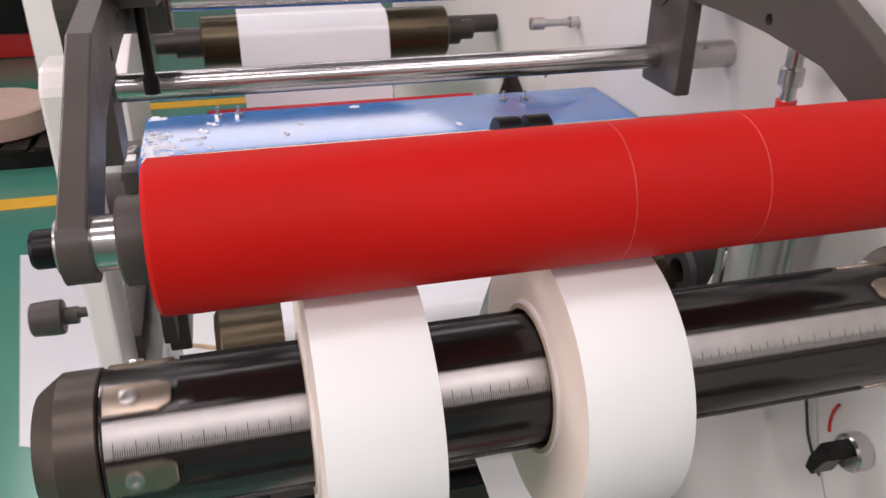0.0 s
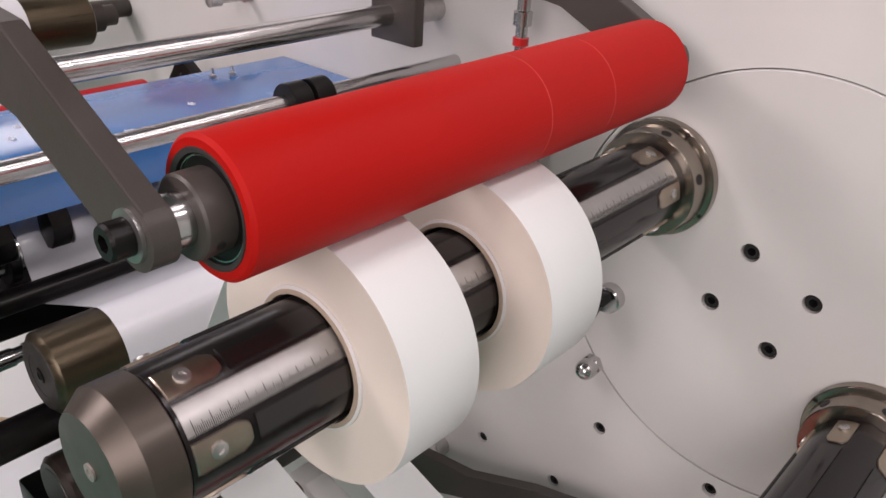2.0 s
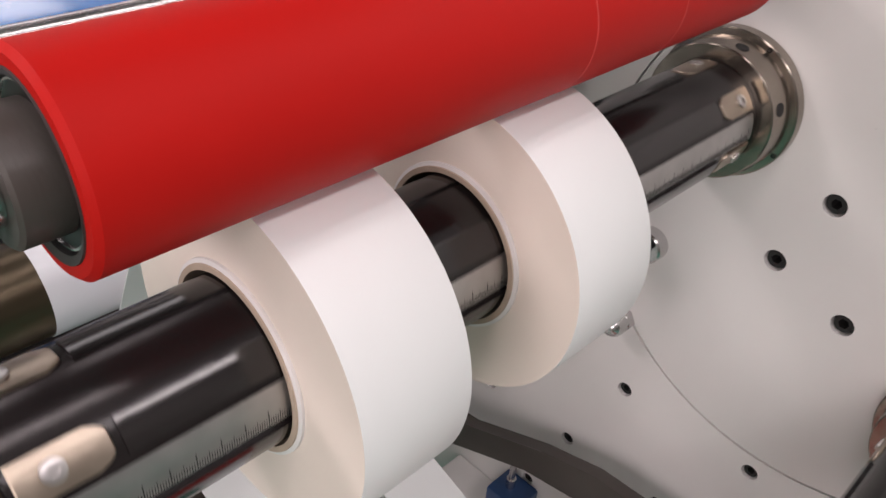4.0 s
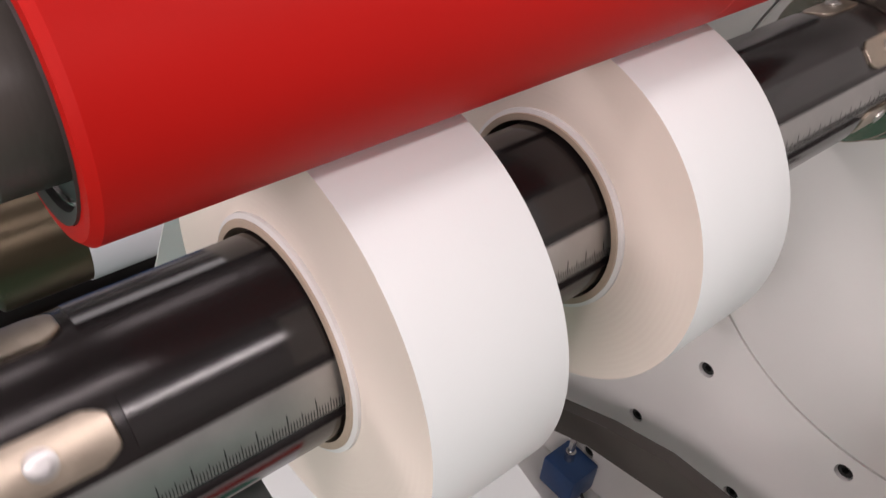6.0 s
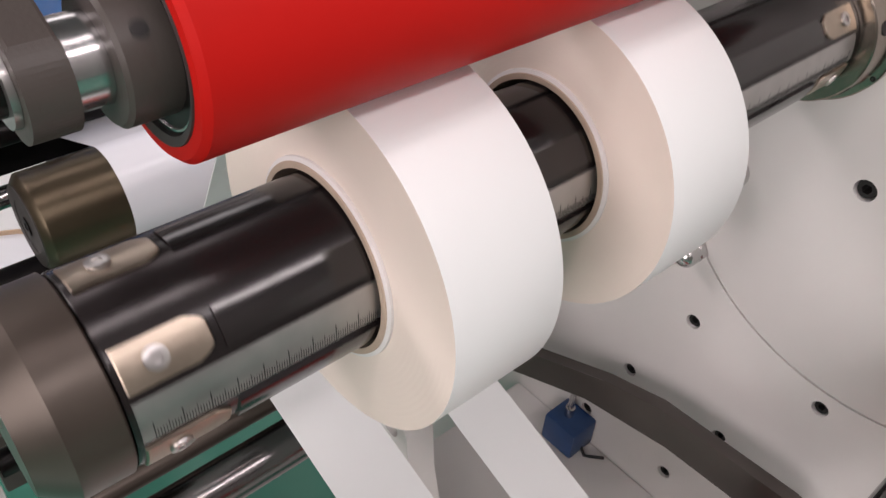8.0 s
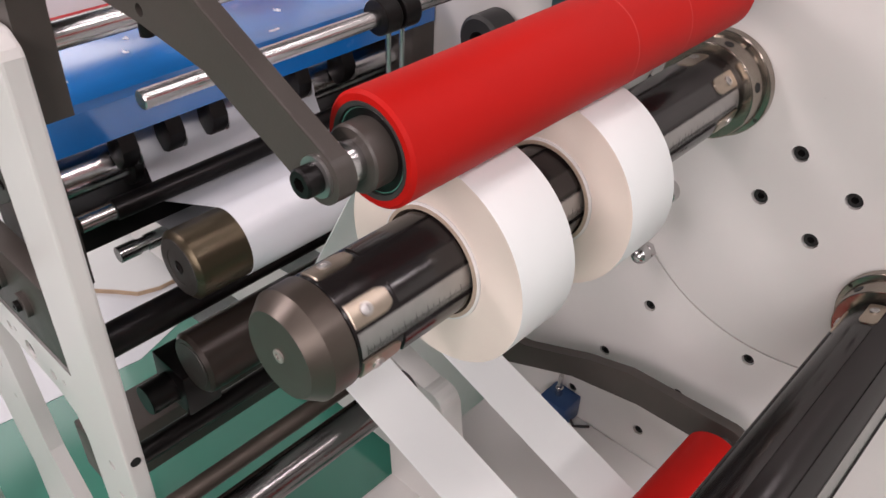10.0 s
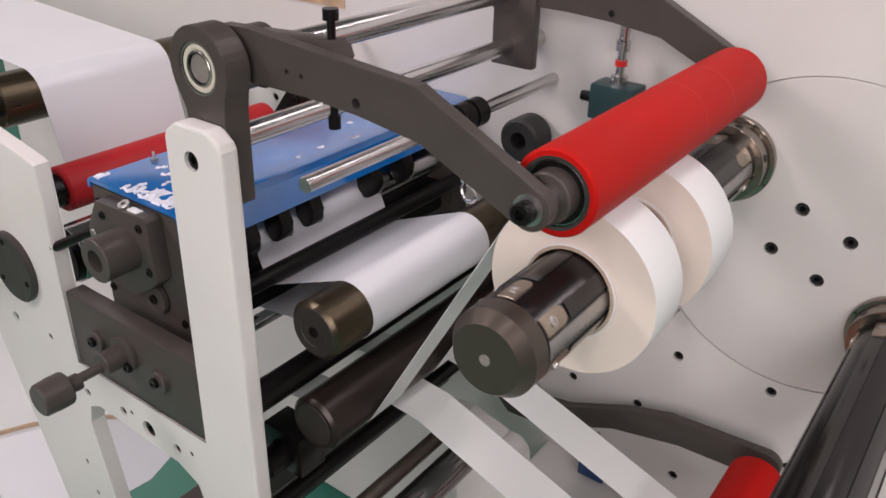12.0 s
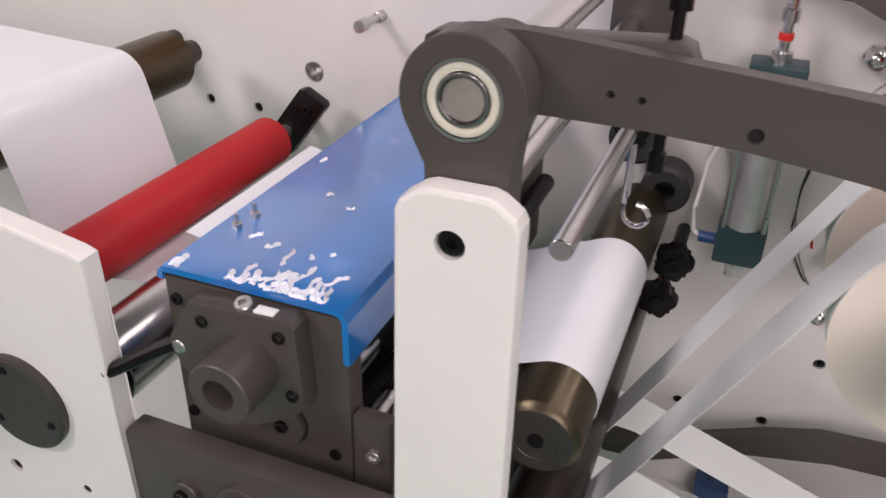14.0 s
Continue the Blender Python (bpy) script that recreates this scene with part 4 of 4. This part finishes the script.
for k in range(7):
    part("print_line", box(-0.11, 0.11 - 0.03 * (k % 3), -0.0032, -0.0024, 0.045 - 0.015 * k, 0.049 - 0.015 * k, 0), WORN, placard)

# ---------------------------------------------------------------- lower press roller and its arm
LX, LZ = 0.132, 0.622
larm = thing("swing_arm", "lower cranked grey swing arm beside the panel", "arm", group="press roller arms")
part("arm_plate", plate(arc_pts(LX, LZ, 0.021, -100, 85, 12) + [(0.0, 0.636), (-0.06, 0.618), (-0.15, 0.578), (-0.22, 0.568), (-0.26, 0.56), (-0.27, 0.54), (-0.25, 0.52), (-0.19, 0.524), (-0.075, 0.578), (0.02, 0.598)], -0.052, -0.038, 0.0012), GREY, larm)
part("arm_stud", lathe([(0, -0.038), (0.014, -0.038), (0.014, -0.0005), (0, -0.0005)], 24, -0.235, 0.545), STEEL, larm)
lred = thing("press_roller", "idle red rubber press roller below the strips", "roller", (LX, 0, LZ))
part("rubber_sleeve", lathe([(0, -0.464), (0.0325, -0.464), (RR, -0.462), (RR, -0.082), (0.0325, -0.08), (0, -0.08)], 72), RED, lred)
part("axle", lathe([(0, -0.08), (0.0095, -0.08), (0.0095, -0.0535), (0, -0.0535)], 24), CHROME, lred)

# low rods, bracket and valve seen between the strips
for x, z, r, m, lab, y0, y1 in ((-0.173, 0.64, 0.02, DARK_CHROME, "long bright steel cross rod low in the machine", -0.62, -0.255), (-0.21, 0.655, 0.01, CAPM, "dark brown cross rod beside the bright one", -0.6, -0.255), (-0.288, 0.652, 0.0115, BLACK, "thin black cross rod under the idler", -0.53, -0.0005), (-0.305, 0.7, 0.017, BLACK, "dark lower cross shaft behind the frame", -0.5, -0.0005)):
    rd = thing("cross_rod", lab, "rod", (x, 0, z), "low cross rods")
    part("rod_body", lathe([(0, y0), (r * 0.94, y0), (r, y0 + 0.001), (r, y1), (0, y1)], 40), m, rd)
clampb = thing("clamp_block", "black clamp block on the lower cross shaft", "clamp")
part("block", box(-0.335, -0.275, -0.47, -0.43, 0.675, 0.73, 0.004), BLACK, clampb)
brk = thing("hinge_bracket", "white cast hinge bracket with a bored eye", "bracket")
bb = part("bracket_body", plate(arc_pts(-0.136, 0.632, 0.022, 120, 0, 8) + [(-0.108, 0.58), (-0.085, 0.5), (-0.085, 0.45), (-0.2, 0.45), (-0.205, 0.56), (-0.228, 0.64), (-0.226, 0.666), (-0.2, 0.668), (-0.16, 0.656)], -0.255, -0.225, 0.003), WHITE, brk)
cut(bb, lathe([(0, -0.3), (0.009, -0.3), (0.009, -0.2), (0, -0.2)], 24, -0.136, 0.632))
bed = thing("bed_plate", "white enamelled bed plate low in the machine", "plate")
bp_ = part("plate_body", box(-0.2, 0.32, -0.5, -0.0005, 0.43, 0.452, 0.003), WHITE, bed)
cut(bp_, box(-0.06, 0.08, -0.36, -0.2, 0.4, 0.5, 0))
part("leg", box(0.24, 0.3, -0.48, -0.42, 0.0, 0.43, 0.003), WHITE, bed)
part("leg", box(-0.19, -0.13, -0.48, -0.42, 0.0, 0.43, 0.003), WHITE, bed)
blv = thing("air_valve", "small dark blue air valve with a wire lead", "valve", (-0.104, 0, 0.432))
part("valve_body", box(-0.022, 0.022, -0.04, -0.0005, 0.022, 0.062, 0.004), BLUEP, blv)
part("valve_stem", lathe([(0, 0.0615), (0.0055, 0.0615), (0.0055, 0.075), (0.0035, 0.0755), (0.0035, 0.098), (0, 0.099)], 20, -0.004, -0.02, axis="z"), CHROME, blv)
part("lead", tube([(0.02, -0.02, 0.03), (0.028, -0.02, 0.02), (0.036, -0.015, -0.02 + 0.042), (0.045, -0.006, 0.0215)], 0.002, 6), WIRE, blv)
grb = thing("cross_beam", "grey square cross beam between frame and panel", "beam")
part("beam_body", box(-0.47, -0.4, -0.5295, -0.0005, 0.48, 0.56, 0.004), GREY, grb)

# ---------------------------------------------------------------- hall beyond the machine
for x in (-2.74, -3.85):
    ln = part("floor_line", box(x - 0.05, x + 0.05, -2.75, 3.9, 0.0005, 0.003, 0), YELLOW)
    tagged(ln, "yellow painted lane line on the green floor", "floor line", kind="structure")
stool = thing("low_pallet", "dark low pallet holding a beige paper reel", "pallet", (-3.4, -1.42, 0))
for k in range(5):
    part("deck_board", box(-0.3, 0.3, -0.3 + 0.125 * k, -0.2 + 0.125 * k, 0.07, 0.09, 0.003), BLACK, stool)
for k in range(3):
    part("bearer", box(-0.29 + 0.25 * k, -0.21 + 0.25 * k, -0.3, 0.3, 0.0, 0.07, 0.003), BLACK, stool)
reelb = thing("beige_reel", "beige kraft paper reel lying flat on the pallet", "paper reel", (-3.4, -1.42, 0.0905))
part("reel_body", lathe([(0.04, 0.0), (0.23, 0.0), (0.24, 0.008), (0.24, 0.1), (0.23, 0.11), (0.04, 0.11), (0.04, 0.0)], 44, axis="z"), SKIN, reelb)
BOARD = [(-2.3, -0.75), (-1.64, -0.66), (-1.53, -0.42), (-1.46, -0.27), (-1.4, -0.19), (-1.32, -0.12), (-1.28, -0.09), (-1.262, -0.04), (-1.262, 0.02), (-1.3, 0.42), (-2.2, 0.5)]
sheetb = thing("floor_board", "white-faced board lying on the green floor", "board")


def flat(poly, z0, z1):
    bm = bmesh.new()
    low = [bm.verts.new((x, y, z0)) for x, y in poly]
    top = [bm.verts.new((x, y, z1)) for x, y in poly]
    n = len(poly)
    for k in range(n):
        bm.faces.new((low[k], low[(k + 1) % n], top[(k + 1) % n], top[k]))
    bm.faces.new(top)
    bm.faces.new(low[::-1])
    return bm


part("board_core", flat(BOARD, 0.0013, 0.012), TAN, sheetb, "tan board edge", smooth=False)
part("white_face", flat([(x * 0.996 - 0.007, y * 0.98) for x, y in BOARD], 0.0118, 0.0135), PAPER, sheetb, smooth=False)
# pale sheet that carries the floor's white glare along with crumpled film
film_glare_sheet = thing("film_glare_sheet", "milky film sheet on the floor, standing in for its white glare", "film sheet")
part("film", flat([(-2.3, -1.15), (-1.3, -0.98), (-1.12, -0.55), (-1.08, -0.2), (-1.14, -0.03), (-1.25, 0.04), (-2.2, 0.3)], 0.0003, 0.0012), WEB, film_glare_sheet, smooth=False)
ctl = thing("button_box", "white push-button box with red, green and orange buttons", "control box", (-0.84, -0.6, 1.03))
part("box_body", box(-0.1, 0.06, -0.06, 0.06, -0.12, 0.06, 0.006), WHITE, ctl)
for k, m in enumerate((REDP, material("green_button", (0.02, 0.45, 0.2), 0.3), YELLOW)):
    part("push_button", lathe([(0, 0.06), (0.013, 0.06), (0.014, 0.061), (0.014, 0.066), (0.011, 0.067), (0.011, 0.082), (0.009, 0.085), (0, 0.086)], 24, 0.03, -0.035 + 0.035 * k, axis="z"), m, ctl)
part("box_leg", lathe([(0, -1.03), (0.05, -1.03), (0.05, -1.02), (0.02, -1.015), (0.02, -0.12), (0, -0.12)], 24, -0.02, 0, axis="z"), WHITE, ctl)
far = thing("far_machine", "dark red machine standing across the hall", "machine", (-5.6, -1.7, 0))
part("far_body", box(-0.5, 0.6, -0.9, 0.8, 0.0, 1.0, 0.03), REDP, far)
part("far_cover", box(-0.35, 0.4, -0.7, 0.5, 1.0, 1.6, 0.03), BLUEP, far)
part("far_door", box(0.6, 0.62, -0.6, 0.2, 0.15, 0.85, 0.005), BLACK, far)

# ---------------------------------------------------------------- motion


TURN = [(0.0, 38.9), (0.5, -186.0), (1.5, -635.4), (2.0, -856.5), (4.3, -1930.0), (4.7, -2108.0), (5.1, -2287.0), (5.5, -2463.0), (6.0, -2685.0), (7.0, -3144.0), (9.5, -4263.3), (10.0, -4486.0), (10.5, -4714.0), (11.0, -4943.0), (11.5, -5169.0), (11.9, -5355.0), (12.0, -5392.0), (12.1, -5422.0), (12.2, -5442.0), (12.3, -5452.0), (12.4, -5455.0), (14.0, -5456.0)]


def turned(t):
    """How far the rewind shaft has turned at t, in degrees."""
    for (t0, a0), (t1, a1) in zip(TURN, TURN[1:]):
        if t <= t1:
            return 50 - (a0 + (a1 - a0) * (t - t0) / (t1 - t0))
    return 50 - TURN[-1][1]


def motions():
    tenths = [k / 10 for k in range(141)]
    for ob in (shaft_top, roll_a, roll_b):
        x, y, z = ob.location
        walk(ob, [(t, pose(x, y, z, 0, turned(t), 0)) for t in tenths])
    fine = [k / 15 for k in range(211)]
    for ob, ratio in ((press, -ROLL_R / RR), (idler, ROLL_R / BR), (low_idler, -ROLL_R / GR)):
        x, y, z = ob.location
        walk(ob, [(t, pose(x, y, z, 0, turned(t) * ratio, 0)) for t in fine])


motions()
